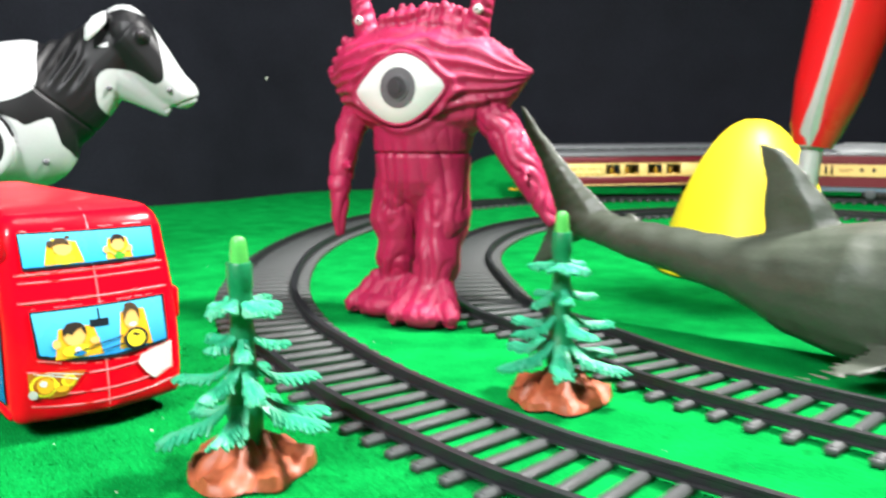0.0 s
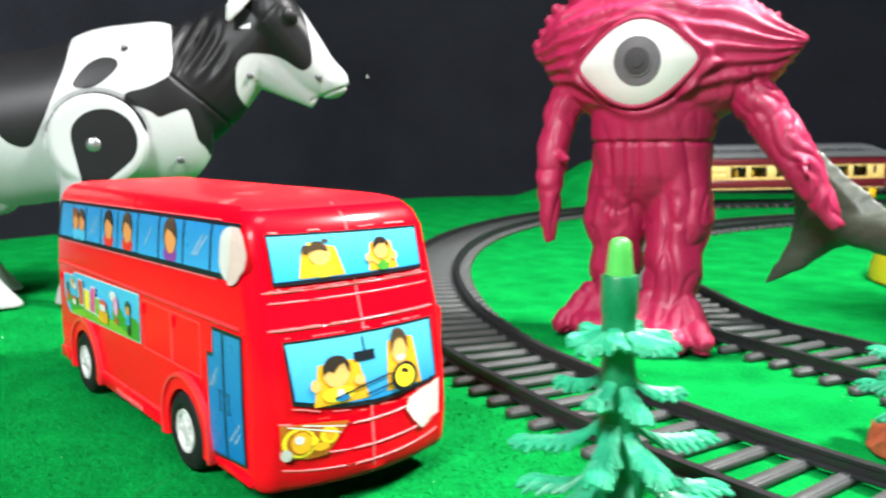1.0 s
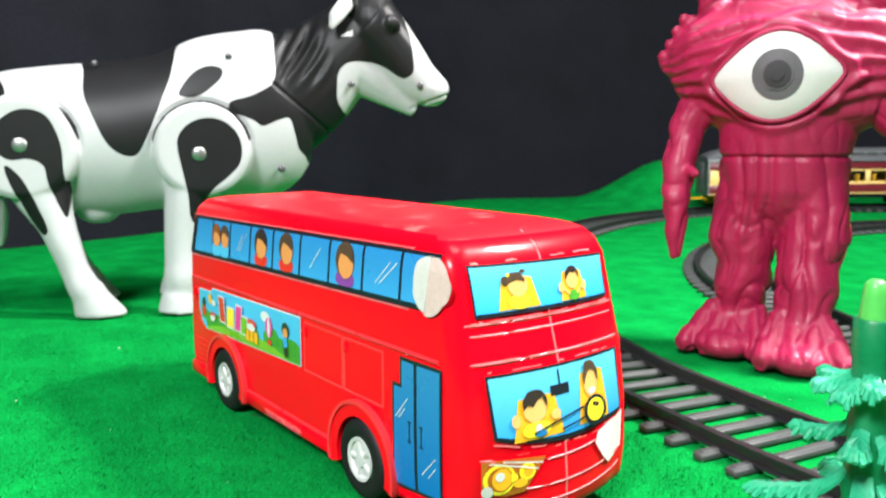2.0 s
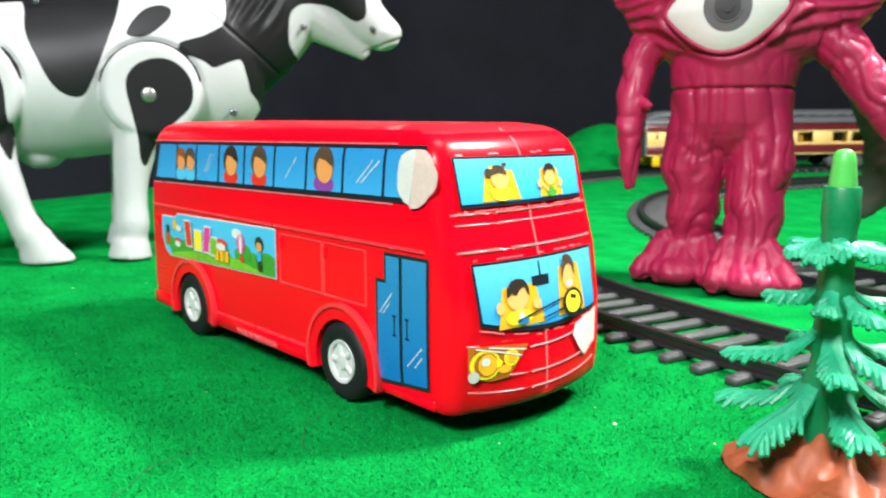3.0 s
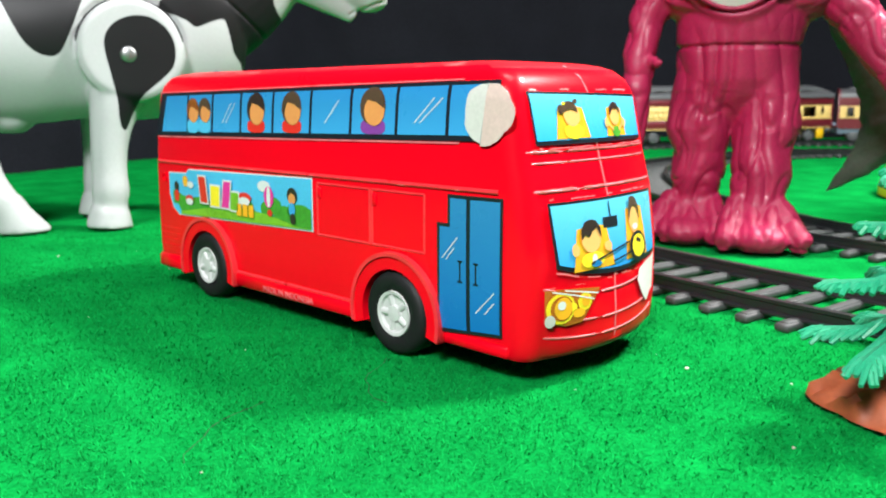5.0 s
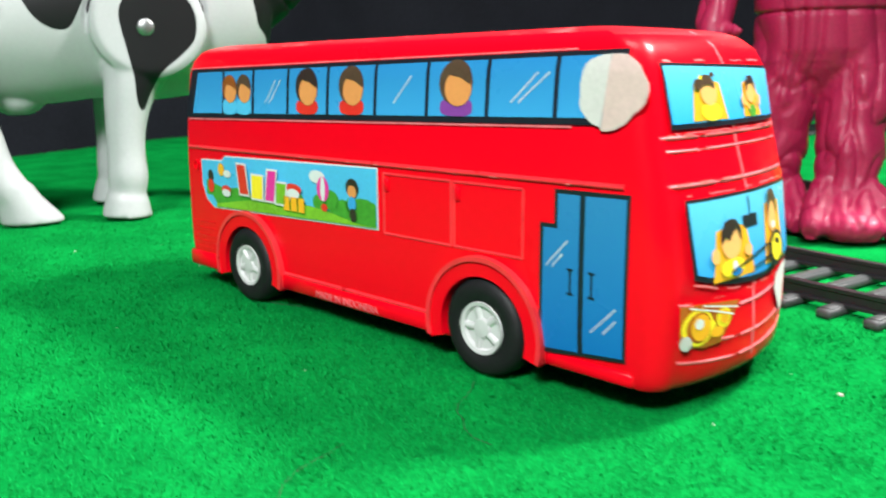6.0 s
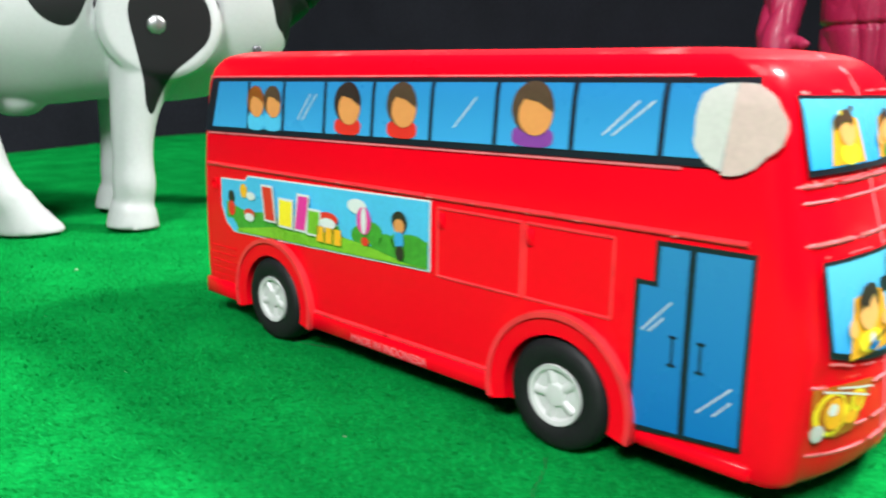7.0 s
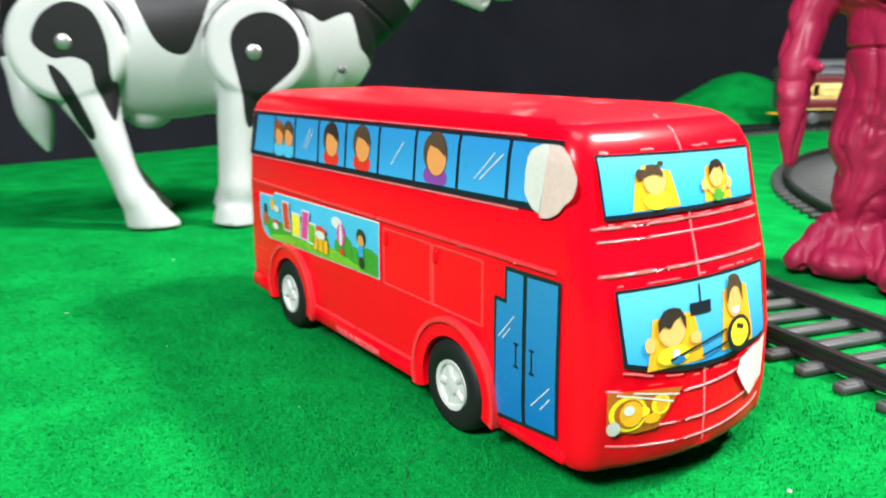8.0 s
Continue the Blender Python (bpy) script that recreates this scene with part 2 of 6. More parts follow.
# ---------------------------------------------------------------- mesh building
class Shape:
    """Collects points and faces, in decimetres."""

    def __init__(self):
        self.v, self.f, self.m = [], [], []

    def add(self, verts, faces, mat=0):
        n = len(self.v)
        self.v += [tuple(p) for p in verts]
        self.f += [tuple(n + i for i in q) for q in faces]
        self.m += [mat] * len(faces)
        return self

    def loft(self, rings, cap=(True, True), closed=True, mat=0):
        k, verts, faces = len(rings[0]), [p for r in rings for p in r], []
        for a in range(len(rings) - 1):
            for b in range(k if closed else k - 1):
                c = (b + 1) % k
                faces.append((a * k + b, a * k + c, (a + 1) * k + c, (a + 1) * k + b))
        if cap[0]:
            faces.append(tuple(range(k))[::-1])
        if cap[1]:
            faces.append(tuple((len(rings) - 1) * k + b for b in range(k)))
        return self.add(verts, faces, mat)

    def tube(self, points, radii, n=12, squash=1.0, cap=(True, True), mat=0):
        """A round limb along points; squash flattens it across the y axis."""
        pts = [Vector(p) for p in points]
        rings = []
        for i, p in enumerate(pts):
            t = (pts[min(i + 1, len(pts) - 1)] - pts[max(i - 1, 0)]).normalized()
            side = t.cross(Vector((0, 1, 0)))
            side = (side if side.length > 0.1 else t.cross(Vector((1, 0, 0)))).normalized()
            up = side.cross(t)
            r = radii[i] if isinstance(radii, (list, tuple)) else radii
            flat = squash[i] if isinstance(squash, (list, tuple)) else squash
            rings.append([p + side * r * math.cos(a) + up * r * flat * math.sin(a) for a in [2 * math.pi * k / n for k in range(n)]])
        return self.loft(rings, cap, mat=mat)

    def ball(self, c, r, n=16, mat=0):
        r = (r, r, r) if not isinstance(r, (list, tuple)) else r
        rings = []
        for i in range(1, n // 2):
            a = math.pi * i / (n // 2)
            rings.append([(c[0] + r[0] * math.sin(a) * math.cos(b), c[1] + r[1] * math.sin(a) * math.sin(b), c[2] - r[2] * math.cos(a)) for b in [2 * math.pi * k / n for k in range(n)]])
        return self.loft(rings, mat=mat)

    def box(self, x0, x1, y0, y1, z0, z1, c=0.006, mat=0):
        """A block with chamfered edges."""
        c = min(c, (x1 - x0) / 3, (y1 - y0) / 3, (z1 - z0) / 3)
        X, Y, Z = (x0, x1), (y0, y1), (z0, z1)
        verts, idx = [], {}
        for i in (0, 1):
            for j in (0, 1):
                for k in (0, 1):
                    o = [c if q == 0 else -c for q in (i, j, k)]
                    for axis in range(3):
                        p = [X[i], Y[j], Z[k]]
                        for other in range(3):
                            if other != axis:
                                p[other] += o[other]
                        idx[i, j, k, axis] = len(verts)
                        verts.append(p)
        faces = []
        for axis in range(3):
            a, b = [q for q in range(3) if q != axis]
            for s in (0, 1):
                key = lambda u, w: tuple({axis: s, a: u, b: w}[q] for q in range(3))
                faces.append([idx[(*key(u, w), axis)] for u, w in ((0, 0), (1, 0), (1, 1), (0, 1))])
            for u in (0, 1):
                for w in (0, 1):
                    key = lambda s: tuple({axis: s, a: u, b: w}[q] for q in range(3))
                    faces.append([idx[(*key(0), a)], idx[(*key(0), b)], idx[(*key(1), b)], idx[(*key(1), a)]])
        for i in (0, 1):
            for j in (0, 1):
                for k in (0, 1):
                    faces.append([idx[i, j, k, q] for q in range(3)])
        return self.add(verts, faces, mat)

    def ring(self, c, r, w, y0, y1, n=32, a0=0.0, a1=2 * math.pi, mat=0):
        """A flat band of width w on a circle in the xz plane, from y0 to y1."""
        full = abs(a1 - a0 - 2 * math.pi) < 1e-6
        rings = []
        for i in range(n if full else n + 1):
            a = a0 + (a1 - a0) * i / n
            ca, sa = math.cos(a), math.sin(a)
            rings.append([(c[0] + q * ca, y, c[1] + q * sa) for q, y in ((r, y0), (r + w, y0), (r + w, y1), (r, y1))])
        if full:
            rings.append(rings[0])
        return self.loft(rings, (not full, not full), mat=mat)


def build(name, shape, mats, smooth=50.0):
    mesh = bpy.data.meshes.new(name)
    bm = bmesh.new()
    vs = [bm.verts.new((p[0] * D, p[1] * D, p[2] * D)) for p in shape.v]
    for q, m in zip(shape.f, shape.m):
        if len(set(q)) == len(q):
            try:
                bm.faces.new([vs[i] for i in q]).material_index = m
            except ValueError:
                pass
    bmesh.ops.recalc_face_normals(bm, faces=bm.faces)
    bm.to_mesh(mesh)
    bm.free()
    for m in mats if isinstance(mats, (list, tuple)) else [mats]:
        mesh.materials.append(m)
    if smooth:
        mesh.polygons.foreach_set("use_smooth", [True] * len(mesh.polygons))
        mesh.set_sharp_from_angle(angle=radians(smooth))
    return mesh


def part(name, shape, mats, parent, label="", smooth=50.0):
    ob = new(name, shape if isinstance(shape, bpy.types.Mesh) else build(name, shape, mats, smooth))
    ob.parent = parent
    if label:
        tagged(ob, label)
    return ob


def thing(name, m, label, category, group=""):
    ob = new(name)
    ob.empty_display_size = 0.02
    ob.matrix_world = m
    return tagged(ob, label, category, group)


def at(x, y, z=0.0, turn=0.0):
    return pose(x * D, y * D, z * D, 0, 0, turn)


def melt(name, shape, voxel, smoothing=6):
    """One closed skin round all the overlapping volumes of a shape."""
    ob = new(name, build(name, shape, [], 0))
    r = ob.modifiers.new("skin", "REMESH")
    r.mode, r.voxel_size = "VOXEL", voxel * D
    s = ob.modifiers.new("soften", "SMOOTH")
    s.iterations, s.factor = smoothing, 0.5
    mesh = bpy.data.meshes.new_from_object(ob.evaluated_get(bpy.context.evaluated_depsgraph_get()))
    bpy.data.objects.remove(ob)
    return mesh


def points_of(mesh):
    co = np.empty(len(mesh.vertices) * 3, np.float32)
    mesh.vertices.foreach_get("co", co)
    no = np.empty(len(mesh.vertices) * 3, np.float32)
    mesh.vertices.foreach_get("normal", no)
    return co.reshape(-1, 3) / D, no.reshape(-1, 3)


def lumps(p, scale, seed=0.0):
    return np.array([noise.noise(Vector((a * scale + seed, b * scale, c * scale))) for a, b, c in p])


# ---------------------------------------------------------------- setting
def ground_z(x, y):
    """The felt lies with low, broad waves; it rises in a fold beside the curtain's corner."""
    z = 0.02 * noise.noise(Vector((x * 0.5, y * 0.5, 3.0))) - 0.012 * math.exp(-(((x + 1.1) / 1.0) ** 4) - ((y - 0.2) / 0.45) ** 4)
    z *= min(1.0, max(0.0, math.hypot(x + 1.0, y - 1.2) - 2.2)) + 0.15
    z += 0.62 * math.exp(-(((x + 6.2) / 0.75) ** 2) - ((y - 8.5) / 1.0) ** 2)
    return z - 0.012


def make_ground():
    sh = Shape()
    xs = np.linspace(-14, 12, 131)
    ys = np.linspace(-10, 16, 131)
    verts = [(x, y, ground_z(x, y)) for x in xs for y in ys]
    n = len(ys)
    sh.add(verts, [(i * n + j, (i + 1) * n + j, (i + 1) * n + j + 1, i * n + j + 1) for i in range(len(xs) - 1) for j in range(n - 1)])
    ob = new("ground", build("ground", sh, FELT, 180))
    tagged(ob, "bright green felt cloth spread flat under the toys", "ground cloth", kind="structure")


def smooth_line(points, step, closed=False):
    """Points at an even step along a smooth line through the given ones."""
    p = [Vector((*q, 0)) for q in points]
    n, out = len(p), []
    for i in range(n if closed else n - 1):
        a, b, c, d = [p[k % n] if closed else p[max(0, min(n - 1, k))] for k in (i - 1, i, i + 1, i + 2)]
        for k in range(24):
            t = k / 24
            out.append(0.5 * ((2 * b) + (c - a) * t + (2 * a - 5 * b + 4 * c - d) * t * t + (3 * b - a - 3 * c + d) * t**3))
    out.append(out[0].copy() if closed else p[-1])
    lengths = np.cumsum([0] + [(out[i + 1] - out[i]).length for i in range(len(out) - 1)])
    at_s = np.linspace(0, lengths[-1], max(2, round(lengths[-1] / step)) + 1)
    xy = np.stack([np.interp(at_s, lengths, [q[k] for q in out]) for k in (0, 1)], 1)
    return xy[:-1] if closed else xy


def make_backdrop():
    line = smooth_line([(-5.5, -9), (-6.6, -3), (-7.2, 0.5), (-8.0, 4.0), (-8.3, 6.5), (-7.2, 8.8), (-4.9, 11.0), (-1.0, 13.0), (4, 14), (10, 13)], 0.12)
    sh = Shape()
    rows = []
    for z in np.linspace(-0.6, 12, 22):
        row = []
        for i, (x, y) in enumerate(line):
            a, b = line[max(0, i - 1)], line[min(len(line) - 1, i + 1)]
            nx, ny = -(b[1] - a[1]), b[0] - a[0]
            k = math.hypot(nx, ny)
            w = 0.07 * math.sin(i * 0.21 + 1.5 * noise.noise(Vector((i * 0.05, z * 0.1, 0)))) + 0.10 * noise.noise(Vector((i * 0.06, z * 0.06, 4)))
            row.append((x + nx / k * w, y + ny / k * w, z))
        rows.append(row)
    sh.loft(rows, (False, False), closed=False)
    ob = new("backdrop", build("backdrop", sh, BLACK_CLOTH, 180))
    tagged(ob, "black cloth curtain hanging in folds behind the toys", "curtain", kind="structure")


def make_room():
    lo, hi = (-16, -14, -0.6), (15, 18, 20)
    t = 0.6
    walls = {
        "floor": (lo[0], hi[0], lo[1], hi[1], lo[2] - t, lo[2]),
        "ceiling": (lo[0], hi[0], lo[1], hi[1], hi[2], hi[2] + t),
        "wall_west": (lo[0] - t, lo[0], lo[1], hi[1], lo[2], hi[2]),
        "wall_east": (hi[0], hi[0] + t, lo[1], hi[1], lo[2], hi[2]),
        "wall_south": (lo[0], hi[0], lo[1] - t, lo[1], lo[2], hi[2]),
        "wall_north": (lo[0], hi[0], hi[1], hi[1] + t, lo[2], hi[2]),
    }
    for name, b in walls.items():
        tagged(new(name, build(name, Shape().box(*b, c=0.01), PLASTER)), "plain light plaster surface closing the room", name.split("_")[0], kind="structure")


make_ground()
make_backdrop()
make_room()

# ---------------------------------------------------------------- railway
OUTER = smooth_line([(3.6, 1.75), (2.4, 1.32), (1.4, 1.17), (1.0, 1.145), (0.3, 1.18), (-0.4, 1.31), (-1.05, 1.5), (-1.9, 1.93), (-2.9, 2.68), (-3.75, 3.6), (-4.4, 4.65), (-4.8, 5.8),
                     (-4.85, 6.9), (-4.6, 7.9), (-4.0, 8.95), (-3.1, 9.85), (-1.6, 10.7), (1.0, 11.0), (4.0, 10.2), (6.3, 8.4), (7.2, 6.0), (6.4, 3.6)], 0.132, True)
INNER = smooth_line([(3.0, 2.45), (2.0, 2.25), (1.0, 2.24), (0.1, 2.46), (-0.45, 2.6), (-1.02, 2.98), (-1.62, 3.44), (-2.05, 3.86), (-2.42, 4.36), (-2.72, 4.9), (-2.92, 5.5), (-2.95, 6.1), (-2.86, 6.8),
                     (-2.66, 7.5), (-2.25, 8.15), (-1.4, 8.7), (0.2, 8.9), (2.4, 8.4), (4.1, 7.0), (4.8, 5.1), (4.2, 3.3)], 0.132, True)
GAUGE = 0.38


def normals(line):
    t = np.roll(line, -1, 0) - np.roll(line, 1, 0)
    t /= np.hypot(t[:, 0], t[:, 1])[:, None]
    return t, np.stack([-t[:, 1], t[:, 0]], 1)


def make_track(line, label):
    root = thing("railway_track", at(0, 0), label, "track", "tracks")
    tangent, side = normals(line)
    for sign in (-1, 1):
        rings = []
        for p, q in zip(line + side * GAUGE / 2 * sign, side):
            rings.append([(p[0] + q[0] * w, p[1] + q[1] * w, z) for w, z in ((-0.024, 0.012), (0.024, 0.012), (0.024, 0.019), (0.009, 0.023), (0.009, 0.046), (0.014, 0.049), (0.014, 0.06), (-0.014, 0.06), (-0.014, 0.049), (-0.009, 0.046), (-0.009, 0.023), (-0.024, 0.019))])
        rings.append(rings[0])
        part("rail", Shape().loft(rings, (False, False)), RAIL, root, smooth=30)
    return root, tangent


def lay_sleepers(root, line, tangent):
    mesh = build("sleeper", Shape().box(-0.024, 0.024, -0.29, 0.29, -0.014, 0.012, 0.006).box(-0.017, 0.017, -0.275, 0.275, 0.006, 0.0165, 0.004), SLEEPER)
    for (x, y), (tx, ty) in zip(line, tangent):
        ob = part("sleeper", mesh, None, root)
        ob.matrix_local = pose(x * D, y * D, 0.004 * D, 0, 0, math.degrees(math.atan2(ty, tx)) + random.uniform(-0.6, 0.6))


outer_track, outer_tangent = make_track(OUTER, "black plastic toy railway track in a wide oval on green felt")
inner_track, inner_tangent = make_track(INNER, "black plastic toy railway track in a smaller oval on green felt")

# ---------------------------------------------------------------- toy bus
BUS_Z = [0.056, 0.072, 0.150, 0.290, 0.440, 0.550, 0.690, 0.730, 0.755, 0.770, 0.778]
BUS_FRONT = [-0.178, -0.165, -0.152, -0.150, -0.168, -0.195, -0.222, -0.245, -0.275, -0.315, -0.380]
BUS_BULGE = [0.070, 0.070, 0.058, 0.046, 0.040, 0.034, 0.030, 0.030, 0.030, 0.026, 0.020]
BUS_HALF = [0.286, 0.294, 0.298, 0.298, 0.296, 0.291, 0.278, 0.268, 0.252, 0.230, 0.190]
BUS_REAR = [-1.930, -1.938, -1.940, -1.938, -1.934, -1.928, -1.915, -1.902, -1.884, -1.856, -1.800]


def bus_front(y, z):
    """x of the front panel."""
    f, b = np.interp(z, BUS_Z, BUS_FRONT), np.interp(z, BUS_Z, BUS_BULGE)
    edge = max(0.0, abs(y - 0.3) - 0.20) / 0.10
    return float(f + b * (1 - ((y - 0.3) / 0.3) ** 2) - 0.018 * edge**2)


def bus_side(z):
    """y of the near side panel."""
    return 0.3 - float(np.interp(z, BUS_Z, BUS_HALF))


def bus_ring(z):
    half, rear = np.interp(z, BUS_Z, BUS_HALF), np.interp(z, BUS_Z, BUS_REAR)
    y0, y1, r, out = 0.3 - half, 0.3 + half, 0.055, []
    front = [bus_front(y, z) for y in np.linspace(y0 + r, y1 - r, 13)]
    for a in np.linspace(-90, 0, 8):
        out.append((front[0] - r * 0.9 + r * 0.9 * math.cos(radians(a)), y0 + r + r * math.sin(radians(a)), z))
    for y, x in list(zip(np.linspace(y0 + r, y1 - r, 13), front))[1:-1]:
        out.append((x, y, z))
    for a in np.linspace(0, 90, 8):
        out.append((front[-1] - r * 0.9 + r * 0.9 * math.cos(radians(a)), y1 - r + r * math.sin(radians(a)), z))
    r2 = 0.03
    for a in np.linspace(90, 180, 5):
        out.append((rear + r2 + r2 * math.cos(radians(a)), y1 - r2 + r2 * math.sin(radians(a)), z))
    for a in np.linspace(180, 270, 5):
        out.append((rear + r2 + r2 * math.cos(radians(a)), y0 + r2 + r2 * math.sin(radians(a)), z))
    return out


def carve(mesh, cutters):
    """Cuts solid pieces out of a mesh."""
    ob = new("carved", mesh)
    tools = []
    for c in cutters:
        tool = new("cutter", build("cutter", c, []))
        b = ob.modifiers.new("cut", "BOOLEAN")
        b.operation, b.solver, b.object = "DIFFERENCE", "EXACT", tool
        tools.append(tool)
    out = bpy.data.meshes.new_from_object(ob.evaluated_get(bpy.context.evaluated_depsgraph_get()))
    for o in (ob, *tools):
        bpy.data.objects.remove(o)
    return out


def side_map(lift):
    return lambda x, z: (x, bus_side(z) - lift, z)


def front_map(lift):
    return lambda y, z: (bus_front(y, z) + lift, y, z)


def sheet(low, high, place, rows=6):
    """A thin printed sheet between two lines of (across, height)."""
    sh = Shape()
    sh.loft([[place(a[0] + (b[0] - a[0]) * k / rows, a[1] + (b[1] - a[1]) * k / rows) for a, b in zip(low, high)] for k in range(rows + 1)], (False, False), closed=False)
    return sh


def block(a0, a1, z0, z1, place, cols=6, rows=4):
    return sheet([(a0 + (a1 - a0) * k / cols, z0) for k in range(cols + 1)], [(a0 + (a1 - a0) * k / cols, z1) for k in range(cols + 1)], place, rows)


def disc(a, z, ra, rz, place, n=20, power=2.0):
    sh = Shape()
    rim = []
    for k in range(n):
        c, s = math.cos(2 * math.pi * k / n), math.sin(2 * math.pi * k / n)
        rim.append((a + ra * math.copysign(abs(c) ** (2 / power), c), z + rz * math.copysign(abs(s) ** (2 / power), s)))
    rings = [[place(a + (p - a) * q, z + (h - z) * q) for p, h in rim] for q in (1.0, 0.6, 0.2)]
    return sh.loft(rings, (False, True))


def stroke(points, width, place):
    """A printed line through (across, height) points."""
    low, high = [], []
    for i, (a, z) in enumerate(points):
        p, q = points[max(0, i - 1)], points[min(len(points) - 1, i + 1)]
        da, dz = q[0] - p[0], q[1] - p[1]
        k = math.hypot(da, dz) or 1
        low.append((a + dz / k * width / 2, z - da / k * width / 2))
        high.append((a - dz / k * width / 2, z + da / k * width / 2))
    return sheet(low, high, place, 1)


def moulding(points, radius, place, n=8):
    return Shape().tube([place(*p) for p in points], radius, n)


def make_bus():
    bus = thing("toy_bus", at(0, 0, 0), "red plastic double-decker toy bus with printed stickers, on green felt", "toy bus")
    zs = [0.056, 0.062, 0.072, 0.10, 0.15, 0.22, 0.29, 0.36, 0.44, 0.50, 0.55, 0.62, 0.69, 0.71, 0.73, 0.745, 0.757, 0.766, 0.773, 0.778]
    hull = build("body", Shape().loft([bus_ring(z) for z in zs]), RED)
    wells = []
    for x in (-0.602, -1.572):
        wells.append(Shape().tube([(x, -0.1, 0.100), (x, 0.16, 0.100)], 0.132, 48))
        wells.append(Shape().tube([(x, 0.44, 0.100), (x, 0.7, 0.100)], 0.132, 48))
    hull = carve(hull, wells)
    hull.materials.clear()
    hull.materials.append(RED)
    hull.materials.append(RED_MOTTLED)
    for face in hull.polygons:
        face.material_index = int(face.normal.z > 0.9 and face.center.z > 0.076)
    hull.polygons.foreach_set("use_smooth", [True] * len(hull.polygons))
    hull.set_sharp_from_angle(angle=radians(38))
    part("body", hull, None, bus)

    # wheel arches, sill and belt mouldings
    for x in (-0.602, -1.572):
        for y0, y1, lip in ((-0.010, 0.05, -0.016), (0.55, 0.610, 0.616)):
            arch = part("wheel_arch", Shape().ring((x, 0.100), 0.129, 0.046, y0, y1, 40, radians(-16), radians(196)), RED, bus)
            part("arch_lip", Shape().ring((x, 0.100), 0.165, 0.012, min(lip, y0), max(lip, y1), 40, radians(-14), radians(194)), RED_EDGE, arch)
    place = side_map(0.0)
    xs = np.linspace(-1.90, -0.24, 24)
    part("belt_moulding", moulding([(x, 0.458 + 0.004 * (x + 1.9)) for x in xs], 0.006, place), RED_EDGE, bus)
    part("sill_moulding", moulding([(x, 0.106) for x in np.linspace(-1.40, -0.77, 12)], 0.006, place), RED_EDGE, bus)
    part("skirt", Shape().box(-1.40, -0.76, -0.005, 0.03, 0.058, 0.104, 0.006), RED, bus)
    part("rear_step", Shape().box(-1.932, -1.765, -0.004, 0.03, 0.058, 0.108, 0.006), RED, bus)
    part("front_step", Shape().box(-0.420, -0.205, -0.001, 0.03, 0.058, 0.090, 0.006), RED, bus)
    for a, b in ((-0.940, -0.705), (-0.695, -0.490)):
        frame_line = [(a, 0.287), (a, 0.440), (b, 0.440), (b, 0.287), (a, 0.287)]
        sh = Shape()
        for p, q in zip(frame_line, frame_line[1:]):
            sh.tube([place(*p), place(*q)], 0.0035, 6)
        part("panel_frame", sh, RED_EDGE, bus, "raised red panel outline")
        part("panel_catch", Shape().box(a + 0.004, a + 0.02, bus_side(0.41) - 0.006, bus_side(0.41) + 0.01, 0.395, 0.43, 0.003), RED, bus)
    for z in (0.125, 0.147, 0.169, 0.191, 0.213):
        part("rear_grille_bar", moulding([(-1.905, z), (-1.765, z)], 0.003, place, 6), RED, bus)
    part("rear_lamp_boss", Shape().ring((-1.86, 0.40), 0.012, 0.006, bus_side(0.4) - 0.005, bus_side(0.4) + 0.01, 16), RED, bus)
    fplace = front_map(0.0)
    ys = np.linspace(0.045, 0.555, 16)
    for name, z, r, bow in (("upper_front_moulding", 0.558, 0.0036, 0.0), ("middle_front_moulding", 0.532, 0.0028, 0.0), ("belt_front_moulding", 0.466, 0.0042, 0.0),
                            ("windscreen_sill", 0.236, 0.0034, 0.03), ("bumper_ridge", 0.160, 0.0028, 0.02), ("lower_bumper_ridge", 0.116, 0.0030, 0.018)):
        part(name, moulding([(y, z + bow * ((y - 0.3) / 0.25) ** 2 - bow) for y in ys], r, fplace), RED_PALE, bus)
    for name, z, w, seed in (("worn_edge", 0.562, 0.006, 1), ("worn_edge", 0.470, 0.007, 2), ("worn_edge", 0.238, 0.004, 3)):
        k = random.Random(seed)
        y = 0.06
        while y < 0.5:
            n = k.uniform(0.008, 0.05)
            part(name, stroke([(y, z), (y + n, z + k.uniform(-0.002, 0.002))], w * k.uniform(0.25, 0.75), front_map(0.0048)), RED_WORN, bus, "scuffed pale red edge")
            y += n + k.uniform(0.01, 0.10)
    for z, x0, x1, w, seed, much in ((0.461, -1.85, -0.30, 0.004, 6, 0.12), (0.064, -1.36, -0.80, 0.004, 8, 0.15)):
        k = random.Random(seed)
        x = x0
        while x < x1:
            n = k.uniform(0.004, 0.022)
            part("scuff", stroke([(x, z), (x + n, z + k.uniform(-0.002, 0.002))], w * k.uniform(0.3, 0.9), side_map(0.0068 if z > 0.1 else 0.0095)), RED_WORN, bus, "scuffed pale red edge")
            x += n + k.uniform(0.04, much * 2.2)
    part("seam", moulding([(0.3, z) for z in np.linspace(0.06, 0.765, 26)], 0.0030, fplace, 6), RED_PALE, bus, "raised mould seam down the front")
    part("mirror_lug", Shape().box(-0.26, -0.195, 0.592, 0.618, 0.33, 0.45, 0.01), RED, bus)

    # side window strip
    lift = 0.0045
    def top(x):
        return 0.695 + 0.0155 * (x + 1.85)
    def low(x):
        return 0.568 + 0.0185 * (x + 1.88)
    cols = [-1.868, -1.68, -1.516, -1.342, -1.162, -0.970, -0.786, -0.598, -0.412, -0.29]
